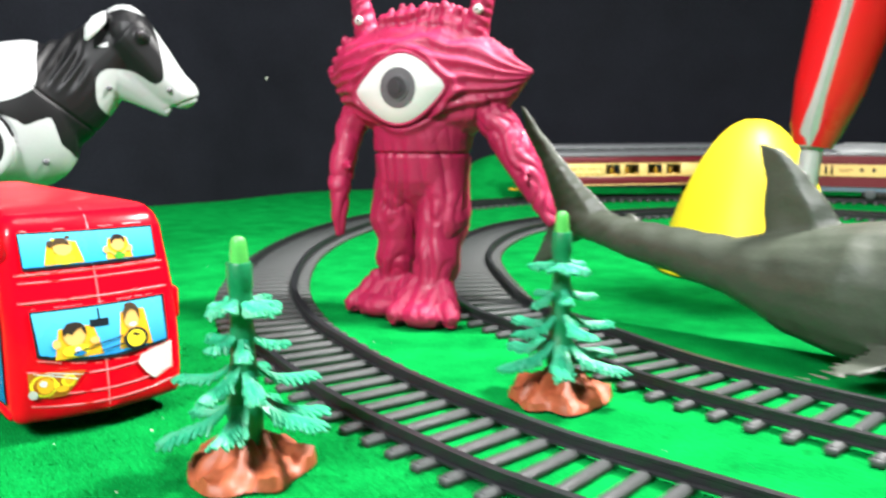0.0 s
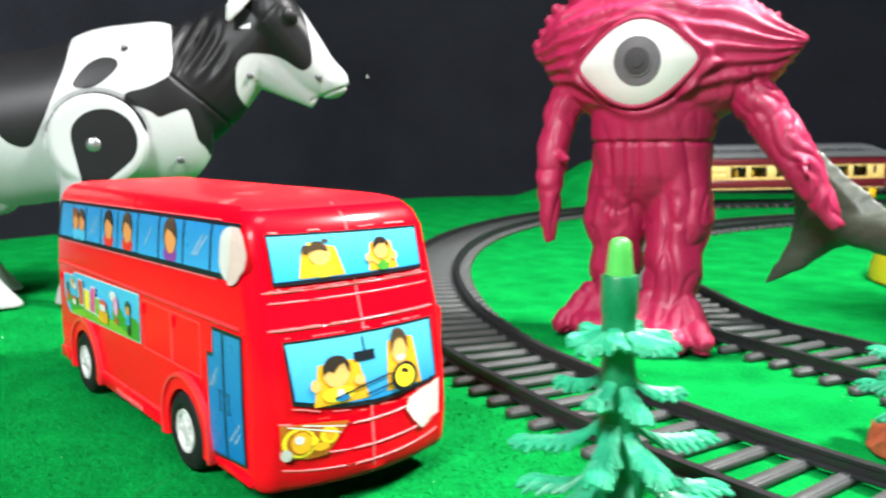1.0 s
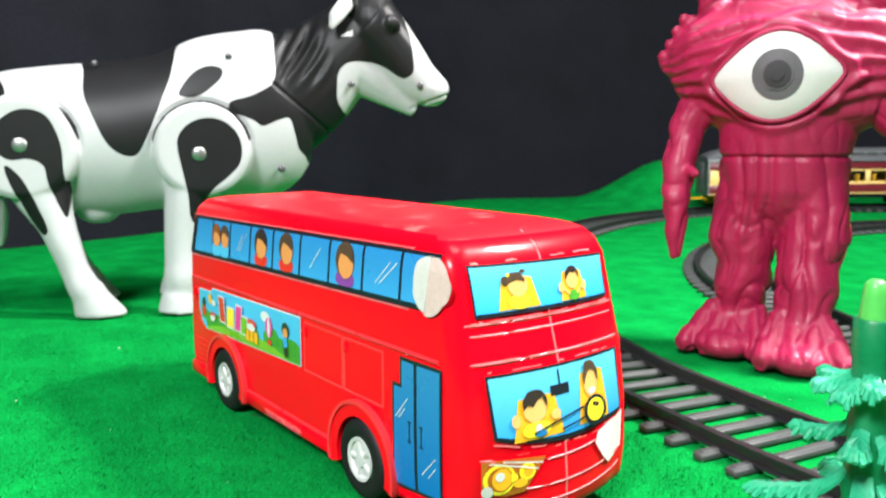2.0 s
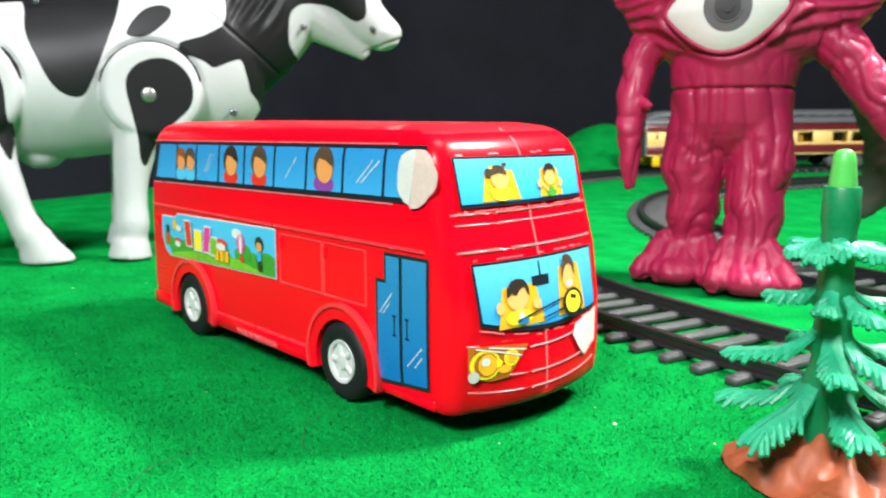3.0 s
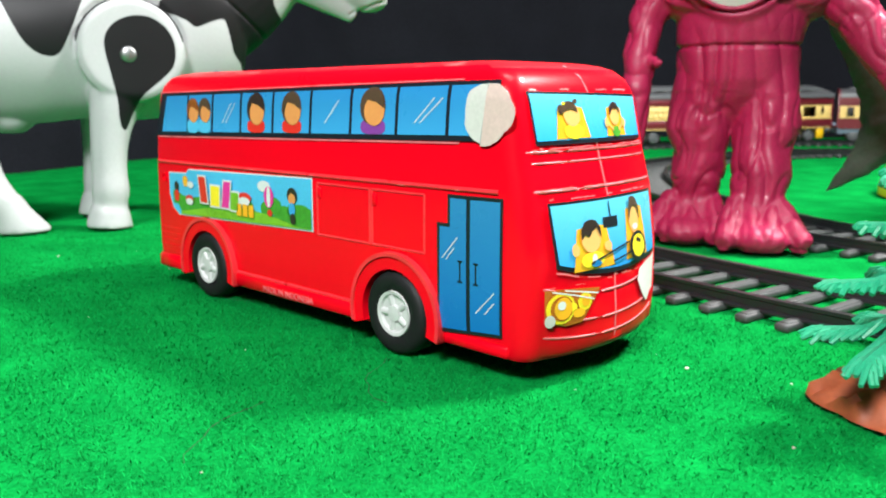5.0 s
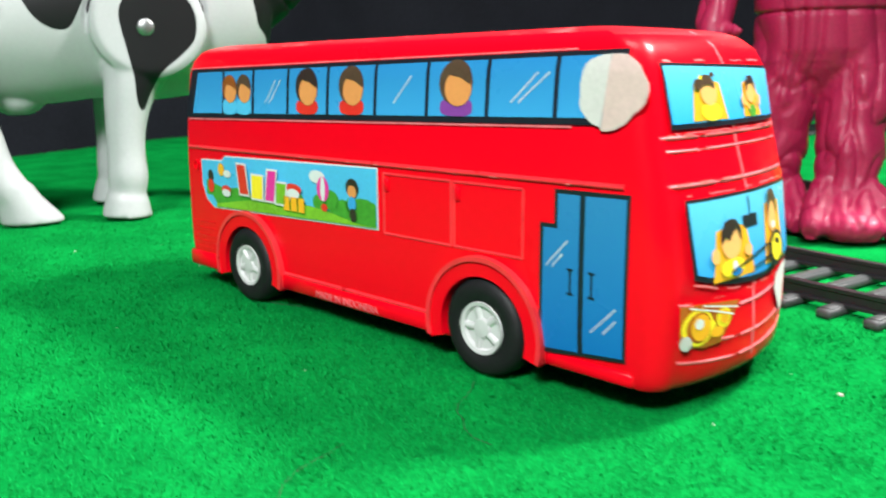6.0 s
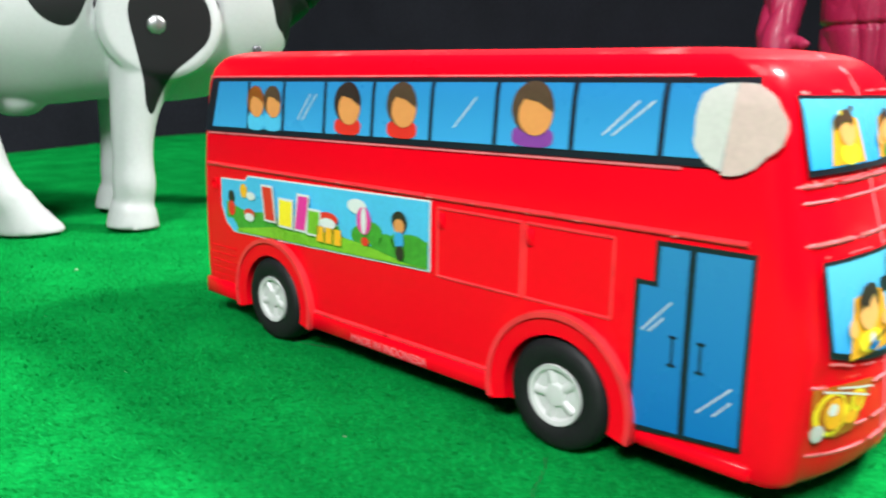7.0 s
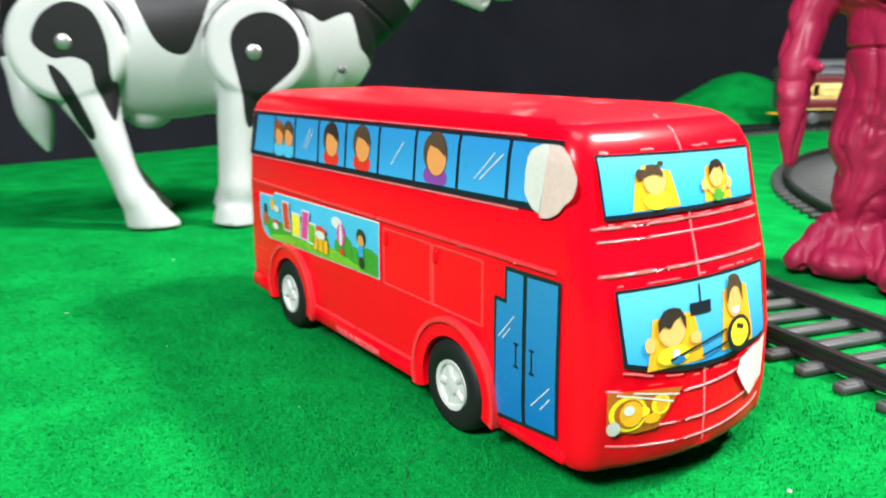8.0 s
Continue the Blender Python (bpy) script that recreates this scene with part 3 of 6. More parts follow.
    strip = part("window_strip", sheet([(-1.905, low(-1.9) - 0.012), *[(x, low(x) - 0.014) for x in np.linspace(-1.88, -0.27, 20)]], [(-1.875, top(-1.86) + 0.008), *[(x, top(x) + 0.010) for x in np.linspace(-1.84, -0.25, 20)]], side_map(lift)), BLACK_PRINT, bus, "black-framed window strip sticker")
    for edge_z, w in ((lambda x: low(x) - 0.0185, 0.0045), (lambda x: top(x) + 0.0135, 0.0030)):
        part("strip_rim", stroke([(x, edge_z(x)) for x in np.linspace(-1.89, -0.37, 24)], w, side_map(0.0040)), RED_PALE, bus, "whitened edge of the window recess")
    for a, b in zip(cols, cols[1:]):
        lean = 0.03 if a < -1.8 else 0.0
        part("pane", sheet([(a + 0.006, low(a)), (b - 0.006, low(b))], [(a + 0.006 + lean, top(a)), (b - 0.006, top(b))], side_map(lift + 0.0015)), STICKER_SIDE, strip)
    for a, b in ((-1.45, -1.40), (-1.43, -1.375), (-0.90, -0.84), (-0.53, -0.46), (-0.51, -0.43)):
        part("glint", stroke([(a, low(a) + 0.03), (b, top(b) - 0.03)], 0.0026, side_map(lift + 0.003)), WHITE_PRINT, strip)
    riders = [(-1.640, 0.040, BROWN_PRINT, STICKER_SKY), (-1.562, 0.040, DARK_PRINT, STICKER_SKY), (-1.250, 0.050, HAIR, RED_PRINT), (-1.060, 0.050, DARK_PRINT, RED_PRINT), (-0.690, 0.052, DARK_PRINT, PURPLE)]
    for x, r, hair, coat in riders:
        z = low(x) + (0.074 if r < 0.04 else 0.072)
        part("round_shape", disc(x, low(x) + 0.020, r * 0.98, 0.020 if r > 0.04 else 0.024, side_map(lift + 0.003), power=3), coat, strip, "plain coloured shape on the sticker")
        part("round_shape", disc(x - 0.003, z + 0.004, r, r * 0.98, side_map(lift + 0.004)), hair, strip, "plain dark round shape on the sticker")
        part("round_shape", disc(x + 0.006, z - 0.009, r * 0.80, r * 0.78, side_map(lift + 0.005)), SKIN, strip, "plain tan round shape on the sticker")
        part("fringe_shape", sheet([(x - r * 0.88, z - r * 0.20), (x - r * 0.42, z + r * 0.40), (x + r * 0.25, z + r * 0.28), (x + r * 0.90, z - r * 0.05)], [(x - r * 0.72, z + r * 0.66), (x - r * 0.3, z + r * 0.92), (x + r * 0.2, z + r * 0.92), (x + r * 0.74, z + r * 0.62)], side_map(lift + 0.006), 3), hair, strip)
    torn = []
    for d in range(0, 360, 10):
        a = radians(d)
        q = 1 + 0.045 * math.sin(3 * a + 1.0) + 0.035 * math.sin(5 * a + 2.2) + 0.015 * math.sin(11 * a)
        torn.append((-0.280 + 0.078 * q * math.cos(a), 0.650 + 0.073 * q * math.sin(a)))
    patch = Shape().loft([[side_map(0.007)(-0.280 + (x + 0.280) * q, 0.650 + (z - 0.650) * q) for x, z in torn] for q in (1.0, 0.6, 0.2)], (False, True))
    part("torn_patch", patch, RESIDUE, bus, "torn round patch of white sticker paper")
    edge = sorted([(x, z) for x, z in torn if x > -0.292], key=lambda q: q[1])
    part("thin_film", sheet([(-0.292 + 0.08 * (z - 0.650), z) for x, z in edge], edge, side_map(0.0080), 4), RESIDUE_THIN, bus, "half-peeled pinkish film on the patch")
    part("patch_crease", stroke([(-0.298, 0.580), (-0.286, 0.722)], 0.003, side_map(0.0090)), SILVER_GREY, bus)

    # scenic side sticker
    def sky_low(x):
        return 0.272 + 0.024 * (x + 1.76) / 0.8
    outline_low = [(-1.822, 0.345), (-1.800, 0.298), (-1.762, 0.272), *[(x, sky_low(x)) for x in np.linspace(-1.7, -0.963, 10)]]
    outline_top = [(-1.820, 0.418), (-1.800, 0.419), (-1.70, 0.422), *[(x, 0.436 + 0.014 * (x + 1.7) / 0.74) for x in np.linspace(-1.68, -0.963, 10)]]
    grow = lambda pts, k: [(x + (0.004 if x > -1 else (-0.004 if x < -1.79 else 0)), z + k) for x, z in pts]
    part("sticker_edge", sheet(grow(outline_low, -0.004), grow(outline_top, 0.004), side_map(0.0035)), WHITE_PRINT, bus)
    scenic = part("scenic_sticker", sheet(outline_low, outline_top, side_map(0.005)), STICKER_SKY, bus, "scenic sticker with green hills, balloons and coloured shapes")
    hill = [(x, 0.325 + 0.030 * math.sin((x + 1.9) * 9.0) + 0.015 * math.sin((x + 1.9) * 23)) for x in np.linspace(-1.795, -0.965, 26)]
    part("hill", sheet([(x, max(0.276 if x > -1.75 else 0.31, sky_low(x) + 0.003)) for x, _ in hill], hill, side_map(0.0062)), STICKER_HILL, scenic)
    near = [(x, 0.302 + 0.028 * math.sin((x + 1.62) * 5.5)) for x in np.linspace(-1.74, -0.965, 22)]
    part("hill", sheet([(x, sky_low(x) + 0.002) for x, _ in near], [(x, max(z, sky_low(x) + 0.004)) for x, z in near], side_map(0.0074)), LIGHT_HILL, scenic)
    for x, z, r in ((-1.20, 0.340, 0.030), (-1.15, 0.352, 0.035), (-1.10, 0.335, 0.03), (-1.30, 0.335, 0.03), (-1.06, 0.345, 0.028)):
        part("bush", disc(x, z, r, r * 0.8, side_map(0.0068)), STICKER_HILL, scenic)
    for i, (x, z, ra, rz, m) in enumerate(((-1.765, 0.372, 0.016, 0.020, HAIR), (-1.765, 0.340, 0.018, 0.022, RED_PRINT), (-1.70, 0.396, 0.018, 0.020, ORANGE), (-1.665, 0.385, 0.022, 0.012, WHITE_PRINT),
                            (-1.205, 0.412, 0.036, 0.018, WHITE_PRINT), (-1.180, 0.380, 0.026, 0.034, PINK_PRINT), (-1.180, 0.380, 0.010, 0.034, WHITE_PRINT), (-1.175, 0.330, 0.014, 0.011, RED_PRINT),
                            (-1.055, 0.395, 0.026, 0.024, HAIR), (-1.055, 0.384, 0.018, 0.017, SKIN), (-1.055, 0.352, 0.016, 0.020, STICKER_SIDE), (-1.052, 0.322, 0.014, 0.018, HAIR),
                            (-1.67, 0.335, 0.026, 0.014, RED_PRINT), (-1.67, 0.325, 0.024, 0.012, WHITE_PRINT), (-1.315, 0.368, 0.040, 0.016, RED_PRINT), (-1.315, 0.355, 0.032, 0.014, WHITE_PRINT))):
        part("printed_shape", disc(x, z, ra, rz, side_map(0.0080 + 0.0003 * i)), m, scenic)
    # the maker's mark as plain coloured bars
    for x, z, w, h, tilt, m in ((-1.565, 0.375, 0.040, 0.075, -0.15, RED_PRINT), (-1.495, 0.358, 0.050, 0.058, 0.05, YELLOW_PRINT), (-1.430, 0.368, 0.038, 0.075, 0.18, PINK_PRINT), (-1.375, 0.350, 0.040, 0.050, 0.1, LIGHT_HILL)):
        w, h = w * 1.12, h * 1.18
        part("mark_backing", sheet([(x - w / 2 - 0.006, z - h / 2 - 0.006), (x + w / 2 + 0.006, z - h / 2 - 0.006)], [(x - w / 2 - 0.006 + tilt * h, z + h / 2 + 0.006), (x + w / 2 + 0.006 + tilt * h, z + h / 2 + 0.006)], side_map(0.0134)), WHITE_PRINT, scenic)
        part("mark_bar", sheet([(x - w / 2, z - h / 2), (x + w / 2, z - h / 2)], [(x - w / 2 + tilt * h, z + h / 2), (x + w / 2 + tilt * h, z + h / 2)], side_map(0.0142)), m, scenic, "plain coloured bar of the maker's mark")
    for x in (-1.345, -1.310, -1.275):
        part("mark_bar", block(x - 0.014, x + 0.014, 0.305, 0.345, side_map(0.0142), 1, 1), ORANGE, scenic, "plain orange bar of the maker's mark")

    # door sticker
    door_sheet = part("door_sticker", sheet([(-0.440, 0.088), (-0.403, 0.091), (-0.3305, 0.100), (-0.222, 0.110)], [(-0.440, 0.376), (-0.4031, 0.376), (-0.3305, 0.376), (-0.222, 0.376)], side_map(0.0045), 8), BLACK_PRINT, bus, "blue double door sticker with black frame")
    part("door_frame_top", sheet([(-0.403, 0.376), (-0.222, 0.376)], [(-0.403, 0.450), (-0.222, 0.452)], side_map(0.0045), 3), BLACK_PRINT, door_sheet)
    part("door_pane", sheet([(-0.432, 0.100), (-0.338, 0.107)], [(-0.429, 0.367), (-0.338, 0.367)], side_map(0.006), 6), STICKER_DOOR, door_sheet)
    part("door_pane", sheet([(-0.393, 0.3672), (-0.338, 0.3672)], [(-0.393, 0.441), (-0.338, 0.441)], side_map(0.006), 3), STICKER_DOOR, door_sheet)
    part("door_pane", sheet([(-0.325, 0.109), (-0.229, 0.118)], [(-0.325, 0.441), (-0.229, 0.443)], side_map(0.006), 8), STICKER_DOOR, door_sheet)
    for x in (-0.358, -0.305):
        part("door_handle_print", stroke([(x, 0.232), (x, 0.284)], 0.005, side_map(0.0072)), BLACK_PRINT, door_sheet)
        for z in (0.232, 0.284):
            part("door_handle_print", stroke([(x - 0.008, z), (x + 0.008, z)], 0.005, side_map(0.0072)), BLACK_PRINT, door_sheet)
    for pts in (((-0.42, 0.285), (-0.365, 0.345)), ((-0.405, 0.285), (-0.378, 0.315)), ((-0.305, 0.160), (-0.245, 0.220)), ((-0.275, 0.162), (-0.245, 0.195))):
        part("glint", stroke(pts, 0.0024, side_map(0.0072)), WHITE_PRINT, door_sheet)

    # front stickers
    fy = np.linspace(0.068, 0.532, 14)
    upper = part("front_window_sticker", sheet([(y + 0.004, 0.574) for y in fy], [(y, 0.702 - 0.02 * (y - 0.07)) for y in fy], front_map(0.005)), BLACK_PRINT, bus, "upper front window sticker with plain coloured shapes")
    part("pane", sheet([(0.076 + (0.527 - 0.076) * k / 13, 0.584) for k in range(14)], [(0.072 + (0.525 - 0.072) * k / 13, 0.696 - 0.01 * k / 13) for k in range(14)], front_map(0.0065)), STICKER_FRONT, upper)
    def seat(y0, y1, z0, z1, parent, m=ORANGE):
        c = (y0 + y1) / 2
        part("seat_shape", sheet([(y0, z0), (c, z0), (y1, z0)], [(y0 + (y1 - y0) * 0.12, z1 - 0.008), (c, z1), (y1 - (y1 - y0) * 0.16, z1 - 0.008)], front_map(0.0078), 5), m, parent, "plain orange seat shape")
    def rider(y, z, ry, rz, hair, parent, low, shift=0.0):
        """Plain shapes for one printed passenger: a round face under a cap of hair with an uneven lower edge."""
        part("round_shape", disc(y, z, ry, rz, front_map(0.0095)), PALE_SKIN, parent, "plain tan round shape on the sticker")
        cs = (-1.0, -0.6, -0.2, 0.2, 0.6, 1.0)
        part("fringe_shape", sheet([(y + shift + c * ry, z + rz * v) for c, v in zip(cs, low)], [(y + shift + c * ry * 1.02, z + rz * (0.30 + 0.88 * (1.02 - c * c) ** 0.34)) for c in cs], front_map(0.0112), 4), hair, parent, "plain dark cap shape on the sticker")
    seat(0.140, 0.270, 0.587, 0.668, upper)
    seat(0.346, 0.442, 0.587, 0.666, upper)
    for y, z, ry, rz, m, l in ((0.206, 0.604, 0.036, 0.018, YELLOW_PRINT, 0.009), (0.164, 0.658, 0.010, 0.012, DARK_PRINT, 0.0100), (0.222, 0.677, 0.009, 0.005, DARK_PRINT, 0.0100), (0.174, 0.672, 0.006, 0.004, YELLOW_PRINT, 0.0122),
                               (0.393, 0.598, 0.022, 0.013, STICKER_HILL, 0.009), (0.348, 0.622, 0.010, 0.012, PALE_SKIN, 0.0102), (0.433, 0.620, 0.010, 0.012, PALE_SKIN, 0.0102)):
        part("round_shape", disc(y, z, ry, rz, front_map(l)), m, upper, "plain coloured round shape on the sticker")
    rider(0.204, 0.644, 0.031, 0.028, DARK_PRINT, upper, (0.10, 0.28, 0.42, 0.50, 0.42, 0.20), -0.010)
    rider(0.391, 0.641, 0.025, 0.027, HAIR, upper, (-0.05, 0.35, 0.62, 0.50, 0.62, -0.05))
    for y in (0.352, 0.430):
        part("arm_shape", stroke([(y, 0.622), (0.391 + (y - 0.391) * 0.35, 0.602)], 0.006, front_map(0.0098)), PALE_SKIN, upper)
    sy = np.linspace(0.072, 0.540, 16)
    arc = lambda y: 0.260 + 0.030 * ((y - 0.32) / 0.23) ** 2 - (0.012 if y > 0.45 else 0.0) * (y - 0.45) / 0.1
    shield = part("windscreen_sticker", sheet([(y + 0.010 * (1 - (y - 0.07) / 0.47), arc(y) - 0.012) for y in sy], [(y, 0.440) for y in sy], front_map(0.005), 8), BLACK_PRINT, bus, "windscreen sticker with plain coloured shapes")
    py = np.linspace(0.082, 0.531, 16)
    part("pane", sheet([(y + 0.008 * (1 - (y - 0.08) / 0.45), arc(y)) for y in py], [(y - 0.004, 0.433) for y in py], front_map(0.0065), 8), STICKER_SHIELD, shield)
    seat(0.135, 0.292, 0.268, 0.378, shield)
    seat(0.350, 0.472, 0.272, 0.408, shield)
    for y, z, ry, rz, m, l in ((0.204, 0.292, 0.044, 0.020, YELLOW_PRINT, 0.009), (0.143, 0.322, 0.013, 0.016, PALE_SKIN, 0.0102), (0.266, 0.320, 0.016, 0.013, PALE_SKIN, 0.0102), (0.404, 0.352, 0.014, 0.008, WHITE_PRINT, 0.0104), (0.208, 0.292, 0.010, 0.014, WHITE_PRINT, 0.0104), (0.212, 0.282, 0.020, 0.008, STICKER_DOOR, 0.0112),
                               (0.410, 0.300, 0.046, 0.040, BLACK_PRINT, 0.0120), (0.410, 0.302, 0.034, 0.030, YELLOW_PRINT, 0.0132), (0.405, 0.318, 0.007, 0.006, HAIR, 0.0140), (0.417, 0.314, 0.007, 0.006, HAIR, 0.0140)):
        part("round_shape", disc(y, z, ry, rz, front_map(l)), m, shield, "plain coloured round shape on the sticker")
    rider(0.202, 0.347, 0.037, 0.037, HAIR, shield, (-0.10, 0.25, 0.05, 0.45, 0.62, -0.15))
    rider(0.402, 0.378, 0.029, 0.042, DARK_PRINT, shield, (-0.25, 0.35, 0.62, 0.66, 0.50, -0.25))
    part("tuft_shape", disc(0.396, 0.424, 0.017, 0.007, front_map(0.0118)), DARK_PRINT, shield)
    part("mirror_print", block(0.256, 0.320, 0.364, 0.390, front_map(0.0080), 2, 1), BLACK_PRINT, shield)
    part("mirror_stalk_print", stroke([(0.289, 0.390), (0.287, 0.428)], 0.005, front_map(0.0080)), BLACK_PRINT, shield)
    for pts in (((0.19, 0.284), (0.28, 0.304), (0.365, 0.318)), ((0.28, 0.278), (0.34, 0.287), (0.395, 0.296))):
        part("wiper_print", stroke(pts, 0.005, front_map(0.0122)), BLACK_PRINT, shield)
    k = random.Random(31)
    for z0, much in ((0.566, 0.05), (0.705, 0.10), (0.447, 0.06), (0.0, 0.08)):
        y = 0.080
        while y < 0.50:
            n = k.uniform(0.02, 0.09)
            strong = k.random() < 0.30
            line = [(q, (z0 if z0 else arc(q) - 0.018) + k.uniform(-0.0014, 0.0014)) for q in np.linspace(y, y + n * (0.5 if strong else 1), 5)]
            part("scuff", stroke(line, k.uniform(0.002, 0.005), front_map(0.0062)), RED_WORN if strong else RED_PALE, bus, "scuffed pale red edge")
            y += n + k.uniform(0.004, much)
    lamp = part("headlamp_sticker", sheet([(0.050, 0.150), (0.11, 0.140), (0.160, 0.143)], [(0.050, 0.234), (0.13, 0.230), (0.228, 0.220)], front_map(0.006), 6), RUST, bus, "orange and brown headlamp sticker")
    for y, z, ry, rz, m, l in ((0.120, 0.158, 0.042, 0.042, YELLOW_PRINT, 0.0075), (0.121, 0.158, 0.033, 0.034, RUST, 0.0088), (0.124, 0.158, 0.026, 0.030, ORANGE, 0.0098), (0.118, 0.166, 0.012, 0.012, WHITE_PRINT, 0.0108), (0.150, 0.158, 0.018, 0.012, YELLOW_PRINT, 0.0092), (0.196, 0.166, 0.024, 0.024, YELLOW_PRINT, 0.0075), (0.198, 0.167, 0.014, 0.015, ORANGE, 0.0088), (0.175, 0.140, 0.020, 0.012, ORANGE, 0.0080)):
        part("lamp_ring_print", disc(y - 0.026, z + 0.028, ry, rz * 0.92, front_map(l)), m, lamp)
    for pts in (((0.065, 0.230), (0.13, 0.215), (0.200, 0.196)), ((0.10, 0.230), (0.16, 0.219), (0.215, 0.209))):
        part("glint", stroke(pts, 0.0035, front_map(0.0112)), WHITE_PRINT, lamp)
    part("lamp_tear", disc(0.060, 0.158, 0.014, 0.016, front_map(0.0105), 10), RESIDUE, lamp)
    part("torn_patch", sheet([(0.412, 0.208), (0.440, 0.168), (0.472, 0.138), (0.568, 0.165)], [(0.424, 0.236), (0.470, 0.249), (0.515, 0.257), (0.574, 0.263)], front_map(0.006), 6), RESIDUE_WHITE, bus, "torn white remains of a headlamp sticker")

    # raised lettering on the sill
    curve = bpy.data.curves.new("lettering", "FONT")
    curve.body, curve.size, curve.extrude = "MADE IN INDONESIA", 0.028 * D, 0.0012 * D
    text = new("lettering_source", curve)
    mesh = bpy.data.meshes.new_from_object(text.evaluated_get(bpy.context.evaluated_depsgraph_get()))
    bpy.data.objects.remove(text)
    mesh.materials.append(RED_PALE)
    ob = part("lettering", mesh, None, bus, "raised maker's country lettering on the sill")
    ob.matrix_local = pose(-1.235 * D, -0.0058 * D, 0.066 * D, 90, 0, 0)

    # wheels
    def wheel(x, y, face):
        tyre = Shape()
        prof = [(0.062, 0.004), (0.067, -0.002), (0.102, -0.004), (0.114, 0.006), (0.119, 0.024), (0.119, 0.065), (0.112, 0.085), (0.06, 0.09)]
        tyre.loft([[(r * math.cos(a), face * q, r * math.sin(a)) for a in [2 * math.pi * k / 36 for k in range(36)]] for r, q in prof], (False, True))
        w = part("wheel", tyre, TYRE, bus, "black tyre on a white plastic hub")
        w.location = (x * D, y * D, 0.106 * D)
        hub = Shape()
        prof = [(0.066, 0.012), (0.063, -0.004), (0.054, -0.002), (0.050, 0.006), (0.026, 0.005), (0.022, -0.002), (0.004, -0.004)]
        hub.loft([[(r * math.cos(a), face * q, r * math.sin(a)) for a in [2 * math.pi * k / 36 for k in range(36)]] for r, q in prof], (False, True))
        part("hub", hub, HUB, w, "white spoked hub")
        for k in range(5):
            a = 2 * math.pi * k / 5 + x
            sp = Shape().tube([(0.02 * math.cos(a), face * 0.010, 0.02 * math.sin(a)), (0.051 * math.cos(a), face * 0.010, 0.051 * math.sin(a))], 0.012, 8)
            part("spoke", sp, HUB, w)
    for x in (-0.602, -1.572):
        wheel(x, -0.008, 1)
        wheel(x, 0.608, -1)
    for x in (-0.602, -1.572):
        part("axle", Shape().tube([(x, 0.09, 0.106), (x, 0.51, 0.106)], 0.02, 10), TYRE, bus)
    return bus


make_bus()

